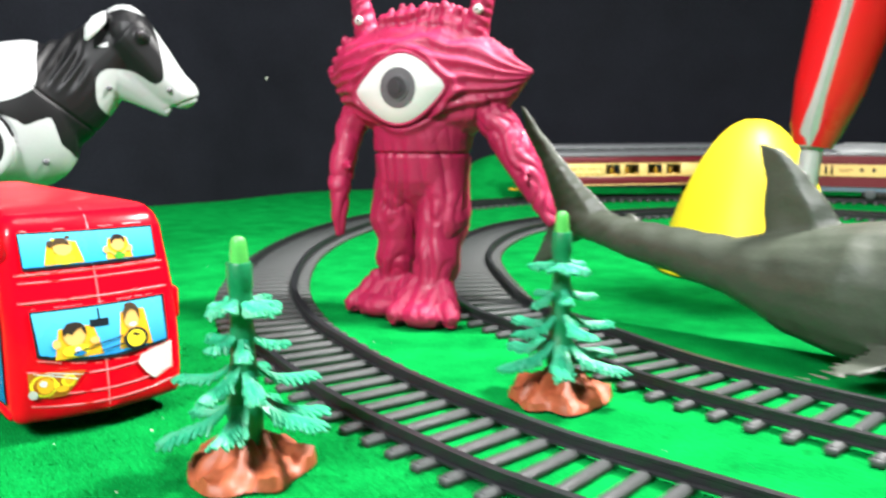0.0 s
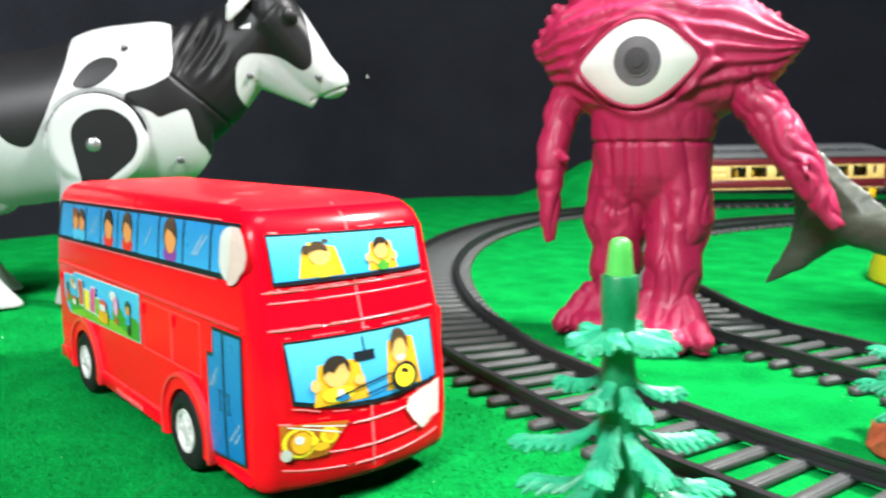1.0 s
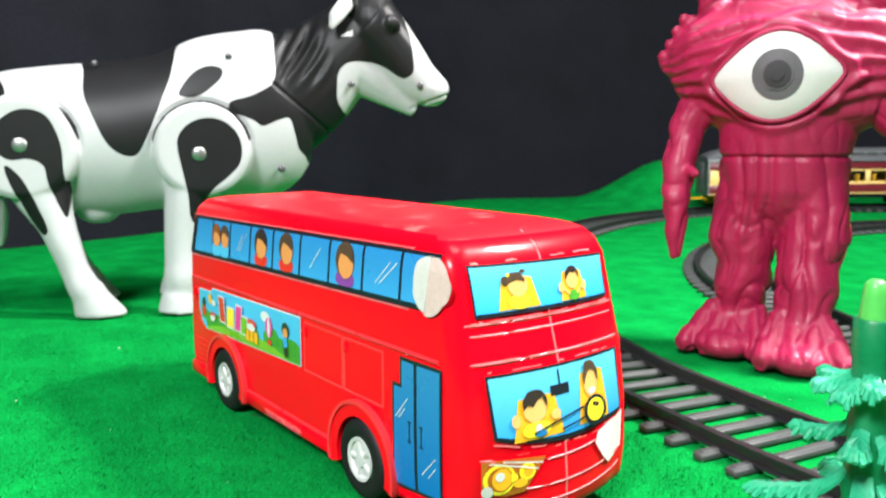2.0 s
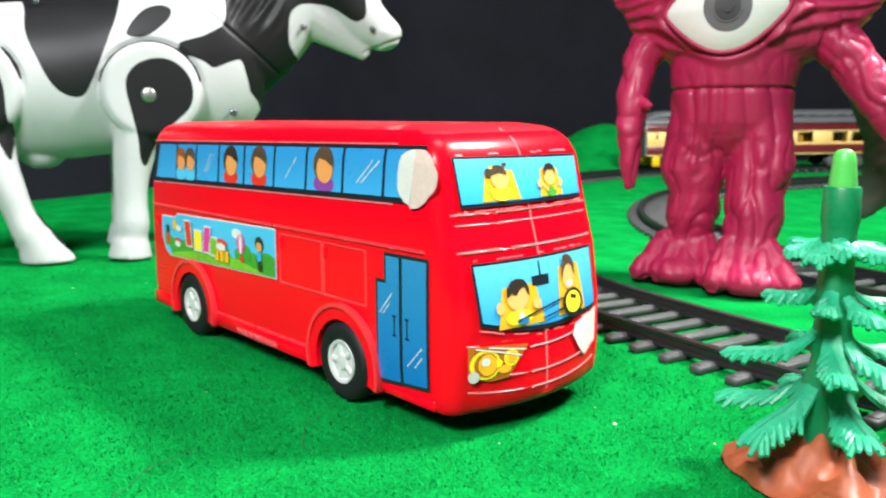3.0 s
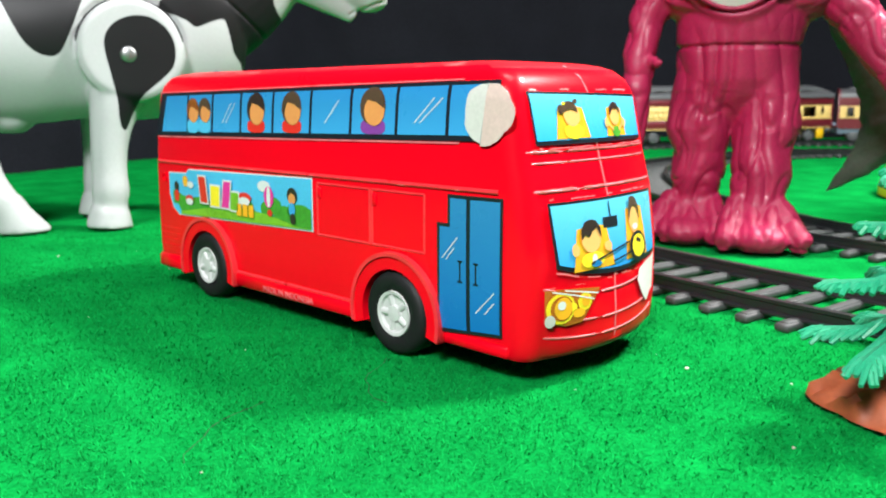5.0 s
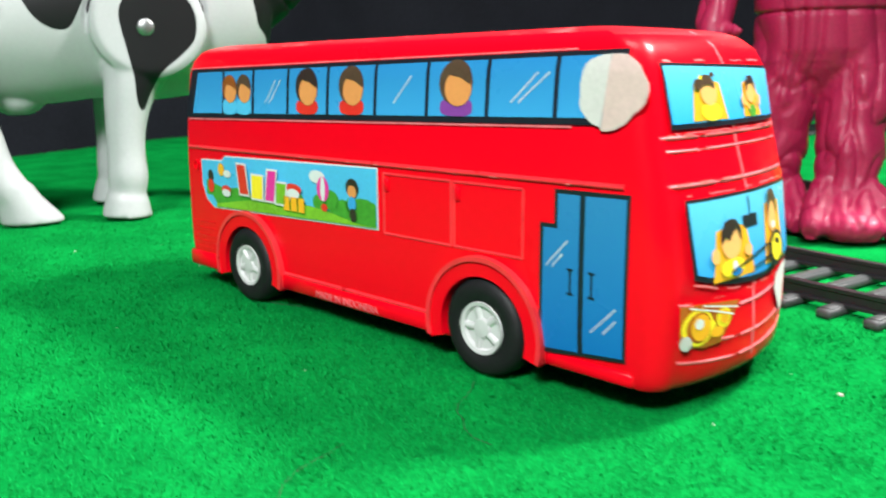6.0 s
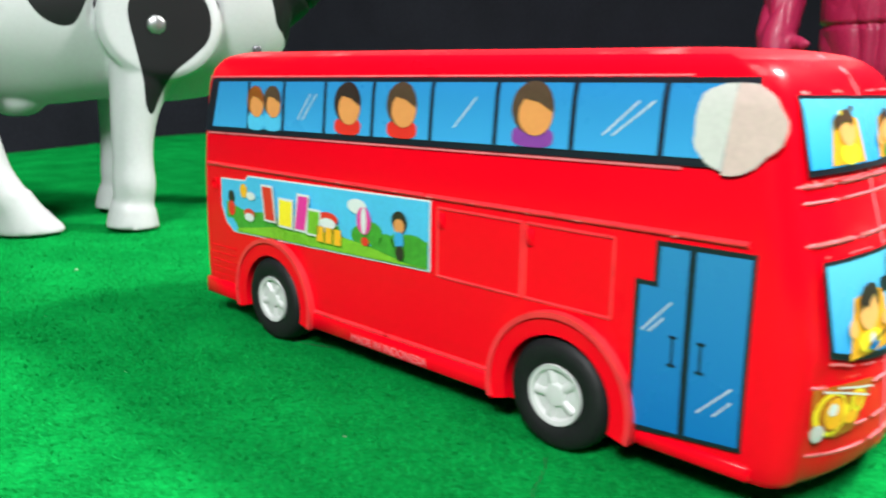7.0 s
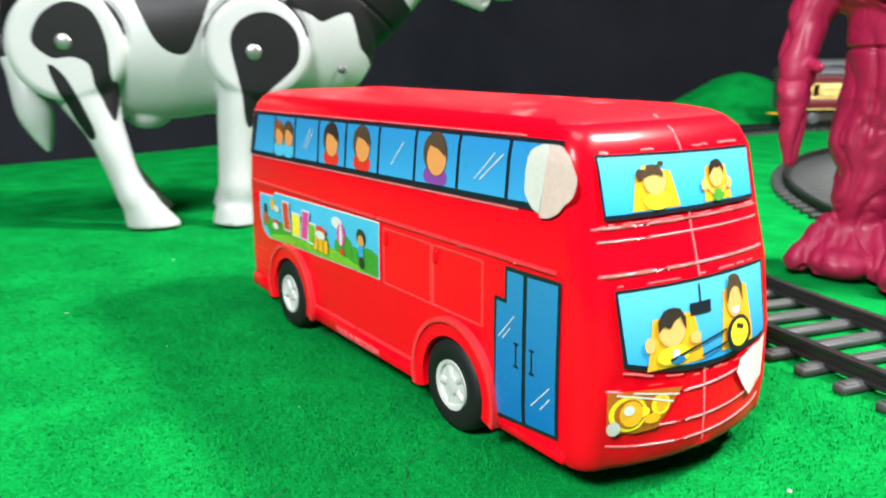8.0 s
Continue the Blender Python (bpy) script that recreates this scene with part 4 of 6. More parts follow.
# ---------------------------------------------------------------- one-eyed figurine
def make_monster():
    sh = Shape()
    # head mass with a pointed lobe on each side
    rings = []
    for x, zc, rz, yc, ry in ((-0.54, 1.33, 0.03, 0.10, 0.03), (-0.50, 1.32, 0.12, 0.10, 0.10), (-0.42, 1.31, 0.21, 0.10, 0.17), (-0.30, 1.29, 0.27, 0.10, 0.21), (-0.15, 1.28, 0.31, 0.10, 0.235), (0.0, 1.28, 0.32, 0.10, 0.24), (0.15, 1.28, 0.31, 0.10, 0.235),
                              (0.28, 1.275, 0.275, 0.10, 0.20), (0.38, 1.275, 0.225, 0.09, 0.16), (0.48, 1.285, 0.15, 0.07, 0.11), (0.56, 1.30, 0.075, 0.055, 0.06), (0.605, 1.312, 0.03, 0.05, 0.025), (0.625, 1.318, 0.008, 0.05, 0.008)):
        rings.append([(x, yc + ry * math.cos(a), zc + rz * math.sin(a)) for a in [2 * math.pi * k / 28 for k in range(28)]])
    sh.loft(rings)
    # trunk, with the seam of the separate upper part
    trunk = []
    for z, xc, rx, ry in ((0.50, -0.03, 0.03, 0.05), (0.56, -0.03, 0.09, 0.09), (0.62, -0.03, 0.16, 0.13), (0.68, -0.025, 0.22, 0.17), (0.75, -0.02, 0.262, 0.195), (0.82, -0.02, 0.275, 0.20), (0.880, -0.02, 0.276, 0.205), (0.890, -0.02, 0.274, 0.204), (0.895, -0.02, 0.258, 0.192), (0.901, -0.02, 0.258, 0.192), (0.906, -0.02, 0.278, 0.21), (0.98, -0.01, 0.286, 0.218), (1.10, 0.0, 0.30, 0.21)):
        trunk.append([(xc + rx * math.cos(a), 0.11 + ry * math.sin(a), z) for a in [2 * math.pi * k / 28 for k in range(28)]])
    sh.loft(trunk)
    # legs, bulging at thigh and shin, on broad wrinkled feet that slope down to fanned toes
    sh.tube([(-0.130, 0.11, 0.80), (-0.160, 0.11, 0.66), (-0.178, 0.10, 0.52), (-0.170, 0.10, 0.42), (-0.172, 0.10, 0.31), (-0.176, 0.11, 0.22), (-0.180, 0.10, 0.10)], [0.155, 0.150, 0.142, 0.120, 0.122, 0.105, 0.115], 24)
    sh.tube([(0.095, 0.10, 0.80), (0.118, 0.09, 0.66), (0.128, 0.06, 0.52), (0.108, 0.03, 0.42), (0.106, 0.00, 0.31), (0.100, -0.02, 0.22), (0.09, -0.05, 0.10)], [0.152, 0.150, 0.146, 0.126, 0.128, 0.114, 0.125], 24)
    for fx, fy, reach, turn in ((-0.185, 0.06, 0.17, -20), (0.098, -0.09, 0.17, 6)):
        sh.ball((fx, fy + 0.03, 0.09), (0.135, 0.15, 0.10), 18)
        sh.ball((fx + 0.5 * reach * math.sin(radians(turn)), fy - 0.5 * reach, 0.055), (0.135, 0.135, 0.075), 18)
        for k in range(4):
            a = radians(turn + (k - 1.5) * 17)
            px, py = fx + (k - 1.5) * 0.052, fy + 0.03
            sh.tube([(px, py, 0.20), (px + 0.30 * reach * math.sin(a), py - 0.30 * reach * math.cos(a), 0.152), (px + 0.70 * reach * math.sin(a), py - 0.70 * reach * math.cos(a), 0.090), (px + 1.1 * reach * math.sin(a), py - 1.1 * reach * math.cos(a), 0.046), (px + 1.3 * reach * math.sin(a), py - 1.3 * reach * math.cos(a), 0.036)], [0.050, 0.058, 0.064, 0.056, 0.034], 12)
    sh.tube([(-0.27, 0.03, 0.11), (-0.37, -0.02, 0.055), (-0.43, -0.05, 0.026)], [0.06, 0.048, 0.018], 12)
    # arms: the first ends in a narrow point, the other swings outward
    sh.tube([(-0.36, 0.08, 1.16), (-0.435, 0.05, 1.02), (-0.455, 0.0, 0.86), (-0.455, -0.05, 0.70), (-0.45, -0.07, 0.56), (-0.445, -0.07, 0.44)], [0.095, 0.082, 0.078, 0.062, 0.042, 0.022], 16)
    sh.tube([(-0.41, -0.04, 0.84), (-0.37, -0.10, 0.825), (-0.345, -0.12, 0.83)], [0.03, 0.022, 0.008], 10)
    sh.tube([(0.36, 0.08, 1.14), (0.46, 0.05, 1.03), (0.55, 0.03, 0.90), (0.63, 0.0, 0.78), (0.70, -0.03, 0.66), (0.77, -0.05, 0.54)], [0.105, 0.098, 0.095, 0.078, 0.056, 0.028], 16)
    sh.tube([(0.60, -0.04, 0.84), (0.63, -0.10, 0.80), (0.64, -0.13, 0.76)], [0.03, 0.02, 0.008], 10)
    # two horns that carry small eyes, a crown of spikes, and tufts at the sides
    sh.tube([(-0.30, 0.10, 1.48), (-0.345, 0.09, 1.60), (-0.37, 0.09, 1.72), (-0.395, 0.09, 1.84)], [0.095, 0.068, 0.055, 0.018], 16)
    sh.tube([(0.27, 0.10, 1.48), (0.315, 0.09, 1.60), (0.35, 0.09, 1.71), (0.39, 0.09, 1.84)], [0.095, 0.068, 0.055, 0.018], 16)
    k = random.Random(5)
    for i in range(8):
        x = -0.22 + 0.062 * i
        h = 0.095 + 0.03 * k.random()
        zb = 1.585 - 0.9 * (x - 0.02) ** 2
        for y in (0.05, 0.14):
            sh.tube([(x, y, zb - 0.05), (x + 0.01 * k.uniform(-1, 1), y - 0.01, zb + h * 0.5), (x + 0.02 * k.uniform(-1, 1), y - 0.012, zb + h)], [0.056, 0.038, 0.013], 10)
    for i in range(7):
        t = i / 6
        if i < 5:
            sh.tube([(0.34 + 0.19 * t, 0.08, 1.43 - 0.10 * t), (0.365 + 0.19 * t, 0.068, 1.485 - 0.115 * t), (0.372 + 0.20 * t, 0.060, 1.520 - 0.125 * t)], [0.036, 0.024, 0.008], 10)
        if i % 2 == 0:
            sh.tube([(-0.39 - 0.11 * t, 0.09, 1.47 - 0.16 * t), (-0.44 - 0.10 * t, 0.085, 1.495 - 0.16 * t), (-0.485 - 0.085 * t, 0.075, 1.535 - 0.16 * t)], [0.060, 0.045, 0.014], 12)
    mesh = melt("monster_figurine", sh, 0.0085, 5)
    p, n = points_of(mesh)
    x, y, z = p.T
    front = np.clip(-(y - 0.12) * 6, 0, 1)
    r = np.sqrt(((x + 0.045) / 0.30) ** 2 + ((z - 1.235) / 0.225) ** 2)
    wob = lumps(p, 5.0)
    across = np.clip((x + 0.045) / 0.27, -1, 1)
    rim = np.sqrt(((x + 0.045) / 0.268) ** 2 + ((z - 1.237) / (0.192 * (1 - 0.5 * across**2))) ** 2)
    lid = np.exp(-(((rim - 1.12) / 0.13) ** 2)) * front * (z > 0.98)
    head = np.clip((z - 1.03 - 0.55 * np.clip(np.abs(x) - 0.30, 0, 1)) * 14, 0, 1)
    lobe = np.interp(x, [-0.54, -0.42, -0.30, -0.15, 0.15, 0.28, 0.38, 0.48, 0.56, 0.62], [0.10, 0.21, 0.27, 0.31, 0.31, 0.28, 0.23, 0.16, 0.09, 0.05])
    folds = np.sin((z - 1.28) / lobe * 22 + wob * 4.0 + 2.0 * lumps(p, 2.5, 7.0)) * np.clip((rim - 0.95) * 4, 0, 1) * head * front
    limb = ((z < 0.70) | (np.abs(x + 0.02) > 0.36)) & (z < 1.2)
    arm = (np.abs(x + 0.02) > 0.34) & (z < 1.15) & (z > 0.3)
    along = np.where(x > 0, x * 0.86 + z * 0.5, x)
    ridged = lambda q: 1.6 * np.abs(np.sin(q)) ** 0.7 - 1.0  # round ridges with sharp valleys between them
    sinew = ridged(along * 34 + wob * 5 + y * 14) * arm
    stretch = np.array([1.0, 1.0, 0.55])
    crease = np.exp(-((lumps(p * stretch, 7.0, 3.0) / 0.075) ** 2))
    fine = np.exp(-((lumps(p * stretch, 15.0, 9.0) / 0.09) ** 2))
    swell = lumps(p * np.array([1.0, 1.0, 0.7]), 8.0, 21.0)
    knees = np.zeros(len(p))
    for cx, cz in ((-0.165, 0.56), (0.125, 0.60)):
        q = np.hypot(x - cx, (z - cz) * 0.8)
        knees += np.cos(np.clip(q / 0.075, 0, 1.0) * 5.2) * np.clip((0.090 - q) * 40, 0, 1) * front
    cloth = ridged((x + 0.02) * 34 + 3.4 * lumps(p * np.array([1.0, 1.0, 0.45]), 4.5, 50.0) + 0.6) * np.clip((1.04 - z) * 8, 0, 1) * (np.abs(x + 0.02) < 0.34) * np.clip((z - 0.48) * 5, 0, 1)
    # slanting ropes of muscle down the legs
    rope = ridged((np.abs(x + 0.03) * 0.9 + z * 0.35) * 24 + 4.5 * lumps(p, 4.0, 31.0)) * np.clip((0.66 - z) * 6, 0, 1) * np.clip((z - 0.14) * 9, 0, 1) * (np.abs(x + 0.02) < 0.36)
    toes = ridged(x * 38 + 3 * wob + np.where(x < -0.04, 1.0, 0.0)) * np.clip((0.24 - z) * 8, 0, 1) * np.clip((z - 0.02) * 20, 0, 1)
    move = 0.0095 * folds + 0.0085 * sinew + np.where(arm, 0.45, 0.8) * (0.014 * swell - 0.010 * crease - 0.003 * fine) * limb - 0.003 * fine * (z > 0.9) * (r > 1.0) + 0.005 * knees + np.where(z > 0.9, 0.0055, 0.010) * cloth - 0.014 * np.exp(-(((z - 0.898) / 0.007) ** 2)) * (np.abs(x + 0.02) < 0.30) + 0.0115 * rope * (1 - np.clip(np.abs(knees), 0, 1)) + 0.0045 * toes
    move *= np.where(rim < 1.0, 0.0, 1.0)
    move += 0.024 * lid
    flat = z < 0.012
    p = p + n * np.where(flat, 0, move)[:, None]
    p[:, 2] = np.maximum(p[:, 2], 0.0)
    # the eye: an almond-shaped dome with iris, pupil and a lid round it
    eye = Shape()
    def almond(q, k=48):
        out = []
        for i in range(k):
            a = 2 * math.pi * i / k
            c, s = math.cos(a), math.sin(a)
            out.append((-0.045 + 0.250 * c * q, -0.134 - 0.035 * math.sqrt(max(0.0, 1 - q * q)) + 0.12 * (0.245 * c * q) ** 2, 1.237 + (0.185 if s > 0 else 0.180) * s * q * (1 - 0.52 * c * c) + 0.012 * c * q))
        return out
    eye.loft([[(a, b + 0.09, c) for a, b, c in almond(1.04)], almond(1.0), almond(0.85), almond(0.6), almond(0.35), almond(0.1)], (False, True), mat=1)
    for radius, lift, mat in ((0.100, 0.006, 2), (0.064, 0.012, 2), (0.054, 0.016, 3), (0.028, 0.022, 3)):
        rim = [[(-0.040 + radius * q * math.cos(a), -0.164 - lift + 0.35 * (radius * q) ** 2, 1.243 + radius * 1.05 * q * math.sin(a)) for a in [2 * math.pi * k / 32 for k in range(32)]] for q in (1.0, 0.7, 0.3)]
        base = [(a, b + 0.02, c) for a, b, c in rim[0]]
        eye.loft([base] + rim, (False, True), mat=mat)
    lid = almond(1.03)
    eye.tube([(a, b + 0.004, c) for a, b, c in lid] + [(lid[0][0], lid[0][1] + 0.004, lid[0][2])], 0.011, 8, cap=(False, False), mat=0)
    for cx, cz in ((-0.350, 1.615), (0.335, 1.64)):
        eye.ball((cx, 0.022, cz), (0.026, 0.018, 0.026), 14, mat=1)
        eye.ball((cx, 0.006, cz), (0.009, 0.006, 0.009), 10, mat=3)
    co = (p * D).astype(np.float32)
    mesh.vertices.foreach_set("co", co.ravel())
    bm = bmesh.new()
    bm.from_mesh(mesh)
    extra = build("eye", eye, [FIGURE_RED, EYE_WHITE, IRIS, PUPIL])
    bm.from_mesh(extra)
    out = bpy.data.meshes.new("monster_figurine")
    bm.to_mesh(out)
    bm.free()
    for m in (FIGURE_RED, EYE_WHITE, IRIS, PUPIL):
        out.materials.append(m)
    out.polygons.foreach_set("use_smooth", [True] * len(out.polygons))
    ob = new("monster_figurine", out)
    ob.matrix_world = at(-0.66, 2.2, 0.0, 27.3)
    tagged(ob, "wine-red vinyl one-eyed monster figurine standing between the tracks", "figurine")


make_monster()


# ---------------------------------------------------------------- cow
def area(x, z, outline, edge=0.010):
    """About 1 inside a closed, rounded outline and 0 outside, with a short slope between."""
    outline = [tuple(q) for q in smooth_rows([outline[-1], *outline, outline[0], outline[1]], 4)[4:-5]]
    near, inside = np.full(len(x), 9.0), np.zeros(len(x), bool)
    for (ax, az), (bx, bz) in zip(outline, outline[1:] + outline[:1]):
        dx, dz = bx - ax, bz - az
        t = np.clip(((x - ax) * dx + (z - az) * dz) / (dx * dx + dz * dz), 0, 1)
        near = np.minimum(near, np.hypot(x - ax - t * dx, z - az - t * dz))
        inside ^= ((az > z) != (bz > z)) & (x < dx * (z - az) / (dz if dz else 1e-9) + ax)
    return np.clip(np.where(inside, near, -near) / (2 * edge) + 0.5, 0, 1)


def smooth_rows(rows, k=5):
    """More rows of numbers, on smooth lines through the given ones."""
    p, out = [np.array(r, float) for r in rows], []
    for i in range(len(p) - 1):
        a, b, c, d = p[max(0, i - 1)], p[i], p[i + 1], p[min(len(p) - 1, i + 2)]
        for j in range(k):
            t = j / k
            out.append(0.5 * (2 * b + (c - a) * t + (2 * a - 5 * b + 4 * c - d) * t * t + (3 * b - a - 3 * c + d) * t**3))
    return [*out, p[-1]]


def limb(sh, rows, n=20, squash=1.0):
    """A limb through rows of x, y, z and radius."""
    r = smooth_rows(rows)
    sh.tube([q[:3] for q in r], [float(q[3]) for q in r], n, [float(q[4]) for q in r] if len(r[0]) > 4 else squash)


def make_cow():
    sh = Shape()
    body = []
    for x, zc, rz, ry in smooth_rows(((-1.30, 1.06, 0.06, 0.06), (-1.26, 1.05, 0.20, 0.18), (-1.12, 1.03, 0.34, 0.27), (-0.85, 1.00, 0.415, 0.31), (-0.5, 1.00, 0.445, 0.335), (-0.25, 1.03, 0.455, 0.335), (-0.02, 1.07, 0.510, 0.33), (0.20, 1.10, 0.520, 0.32), (0.40, 1.13, 0.500, 0.30), (0.55, 1.12, 0.40, 0.25), (0.64, 1.10, 0.25, 0.17)), 8):
        body.append([(x, ry * math.cos(a), zc + rz * math.sin(a)) for a in [2 * math.pi * k / 96 for k in range(96)]])
    sh.loft(body)
    limb(sh, [(0.30, 0, 1.18, 0.44), (0.55, 0, 1.29, 0.36), (0.76, -0.01, 1.44, 0.285), (0.95, -0.03, 1.62, 0.23)], 28, 0.68)
    # head, muzzle, jaw, ears
    sh.ball((1.00, -0.03, 1.68), (0.19, 0.17, 0.20), 20)
    limb(sh, [(1.00, -0.03, 1.66, 0.215), (1.15, -0.03, 1.50, 0.185), (1.30, -0.03, 1.34, 0.150), (1.42, -0.03, 1.265, 0.105)], 24, 0.85)
    sh.ball((1.40, -0.03, 1.27), (0.115, 0.12, 0.105), 16)
    sh.tube([(0.93, -0.03, 1.42), (1.05, -0.03, 1.34), (1.22, -0.03, 1.22), (1.31, -0.03, 1.15)], [0.17, 0.14, 0.085, 0.05], 16, 0.8)
    for s in (-1, 1):
        sh.tube([(0.90, 0.12 * s - 0.03, 1.80), (0.84, 0.19 * s - 0.03, 1.745), (0.79, 0.23 * s - 0.03, 1.68), (0.76, 0.25 * s - 0.03, 1.61)], [0.035, 0.050, 0.046, 0.015], 14, 0.6)
        sh.ball((1.14, 0.155 * s - 0.03, 1.645), (0.055, 0.035, 0.05), 12)
    # legs with their round shoulder plates, udder, tail
    for s in (-1, 1):
        fore, hind = (0.0, 0.0) if s < 0 else (-0.06, -0.13)  # the far pair has stepped back
        sh.tube([(0.015, 0.22 * s, 0.935), (0.015, 0.365 * s, 0.935), (0.015, 0.385 * s, 0.935)], [0.272, 0.268, 0.235], 72)
        limb(sh, [(-0.01, 0.20 * s, 0.97, 0.21, 0.75), (-0.03, 0.22 * s, 0.84, 0.20, 0.75), (-0.06 + fore * 0.4, 0.245 * s, 0.72, 0.158, 0.86), (-0.105 + fore, 0.265 * s, 0.58, 0.115, 1), (-0.130 + fore, 0.28 * s, 0.43, 0.094, 1), (-0.138 + fore, 0.285 * s, 0.30, 0.090, 1), (-0.140 + fore, 0.29 * s, 0.20, 0.096, 1), (-0.148 + fore, 0.29 * s, 0.125, 0.090, 1), (-0.153 + fore, 0.29 * s, 0.09, 0.102, 1), (-0.160 + fore, 0.29 * s, 0.0, 0.120, 1)], 36)
        sh.tube([(-0.93, 0.20 * s, 0.96), (-0.93, 0.345 * s, 0.96), (-0.93, 0.368 * s, 0.96)], [0.295, 0.290, 0.255], 72)
        limb(sh, [(-0.93, 0.20 * s, 0.96, 0.22, 0.72), (-0.90, 0.21 * s, 0.82, 0.20, 0.75), (-0.86 + hind * 0.4, 0.235 * s, 0.69, 0.155, 0.82), (-0.80 + hind, 0.26 * s, 0.53, 0.102, 1), (-0.755 + hind, 0.28 * s, 0.40, 0.086, 1), (-0.715 + hind, 0.285 * s, 0.27, 0.078, 1), (-0.67 + hind, 0.29 * s, 0.16, 0.088, 1), (-0.63 + hind, 0.29 * s, 0.09, 0.082, 1)], 36)
        sh.loft([[(cx + hind + rx * math.cos(a), 0.29 * s + ry * math.sin(a), hz) for a in [2 * math.pi * k / 32 for k in range(32)]] for cx, rx, ry, hz in smooth_rows(((-0.662, 0.088, 0.085, 0.19), (-0.640, 0.100, 0.090, 0.13), (-0.612, 0.122, 0.096, 0.07), (-0.590, 0.142, 0.102, 0.02), (-0.588, 0.142, 0.102, 0.0)), 4)])
    sh.ball((-0.62, 0.0, 0.585), (0.13, 0.12, 0.09), 16)
    limb(sh, [(-1.22, 0, 1.32, 0.05), (-1.32, -0.04, 1.21, 0.036), (-1.31, -0.12, 1.02, 0.034), (-1.22, -0.17, 0.82, 0.062), (-1.16, -0.18, 0.63, 0.092), (-1.13, -0.18, 0.50, 0.06), (-1.11, -0.18, 0.40, 0.012)], 18)
    mesh = melt("cow_figurine", sh, 0.0085, 14)
    p, n = points_of(mesh)
    x, y, z = p.T
    neck = np.clip((x - 0.40) * 10, 0, 1) * np.clip((0.82 - x - 0.25 * (z - 1.3)) * 10, 0, 1) * np.clip((z - 1.25) * 6, 0, 1)
    move = 0.010 * neck * np.sin((x * 0.85 - z * 0.5) * 80 + 2 * lumps(p, 4.0))
    # the joint lines round the plates and at the neck
    for cx, cz, cr in ((0.015, 0.935, 0.268), (-0.93, 0.96, 0.290)):
        q = np.hypot(x - cx, z - cz)
        move -= 0.032 * np.exp(-(((q - cr - 0.010) / 0.010) ** 2)) * np.clip((np.abs(y) - 0.25) * 14, 0, 1) * np.clip((z - cz + 0.05) * 7, 0, 1)
    seam = (x - 0.43) * 0.65 + (z - 1.298) * 0.76
    move -= 0.010 * np.exp(-((seam / 0.008) ** 2)) * (x > 0.25) * (x < 0.86) * (z > 0.92)
    mouth = (z - 1.185) - 0.35 * (x - 1.35)
    move -= 0.012 * np.exp(-((mouth / 0.009) ** 2)) * (x > 1.27)
    p = p + n * move[:, None]
    # black patches on white
    wob = 0.012 * lumps(p, 5.0)
    X, Z = x + wob, z - wob
    saddle = area(X, Z, [(-0.74, 1.75), (-0.69, 1.50), (-0.62, 1.38), (-0.60, 1.23), (-0.54, 1.08), (-0.48, 0.96), (-0.41, 0.905), (-0.33, 0.905), (-0.27, 1.0), (-0.22, 1.13), (-0.17, 1.25), (-0.14, 1.35), (-0.12, 1.50), (-0.11, 1.75)])
    leaf = area(X, Z, [(-0.09, 1.23), (-0.06, 1.30), (0.0, 1.37), (0.07, 1.405), (0.135, 1.39), (0.13, 1.33), (0.06, 1.255), (-0.02, 1.22)])
    fore = area(X, Z, [(0.45, 2.2), (0.44, 1.55), (0.43, 1.33), (0.34, 1.26), (0.18, 1.20), (0.20, 1.15), (0.30, 1.10), (0.36, 1.06), (0.45, 1.09), (0.515, 1.10), (0.545, 1.0), (0.56, 0.93), (0.60, 0.88), (0.66, 0.82), (0.95, 0.9), (1.7, 1.0), (1.7, 2.2)])
    face = area(X, Z, [(0.79, 1.28), (0.80, 1.36), (0.84, 1.41), (0.905, 1.43), (1.06, 1.415), (1.18, 1.347), (1.23, 1.337), (1.277, 1.381), (1.267, 1.534), (1.226, 1.687), (1.164, 1.823), (1.08, 1.93), (1.3, 2.2), (1.8, 1.8), (1.8, 0.95), (1.0, 1.0), (0.86, 1.12), (0.80, 1.2)])
    rump = area(X, Z, [(-1.40, 1.45), (-1.10, 1.36), (-1.02, 1.22), (-1.12, 1.02), (-1.40, 0.9)])
    ear = (((np.abs(y + 0.03) > 0.155) & (x < 0.89) & (z > 1.58)) | ((z > 1.835 - 0.25 * np.abs(x - 1.0)) & (x > 0.8))).astype(float)
    patch = np.maximum.reduce([saddle, leaf, rump, fore * (1 - np.maximum(face, ear))])
    plate = (np.abs(y) > 0.25) & (np.hypot(x - 0.015, z - 0.935) < 0.266)
    leg = (np.abs(y) > 0.14) & (x < 0.25) & (x > -0.35) & (z < 0.69)
    hip = (np.abs(y) > 0.24) & (np.hypot(x + 0.93, z - 0.96) < 0.288)
    rear_leg = (np.abs(y) > 0.14) & (x < -0.48) & ((z < 0.69) | ((np.abs(y) > 0.24) & (x < -0.62) & (z < 0.80)))
    drop = area(x, z, [(-0.115, 0.97), (-0.07, 1.06), (0.02, 1.105), (0.12, 1.10), (0.20, 1.04), (0.235, 0.95), (0.22, 0.85), (0.15, 0.775), (0.06, 0.70), (0.0, 0.60), (-0.04, 0.52), (-0.065, 0.56), (-0.07, 0.68), (-0.09, 0.80)]) * np.clip((np.abs(y) - 0.24) / 0.04, 0, 1)
    patch = np.where(plate | leg, drop, patch)
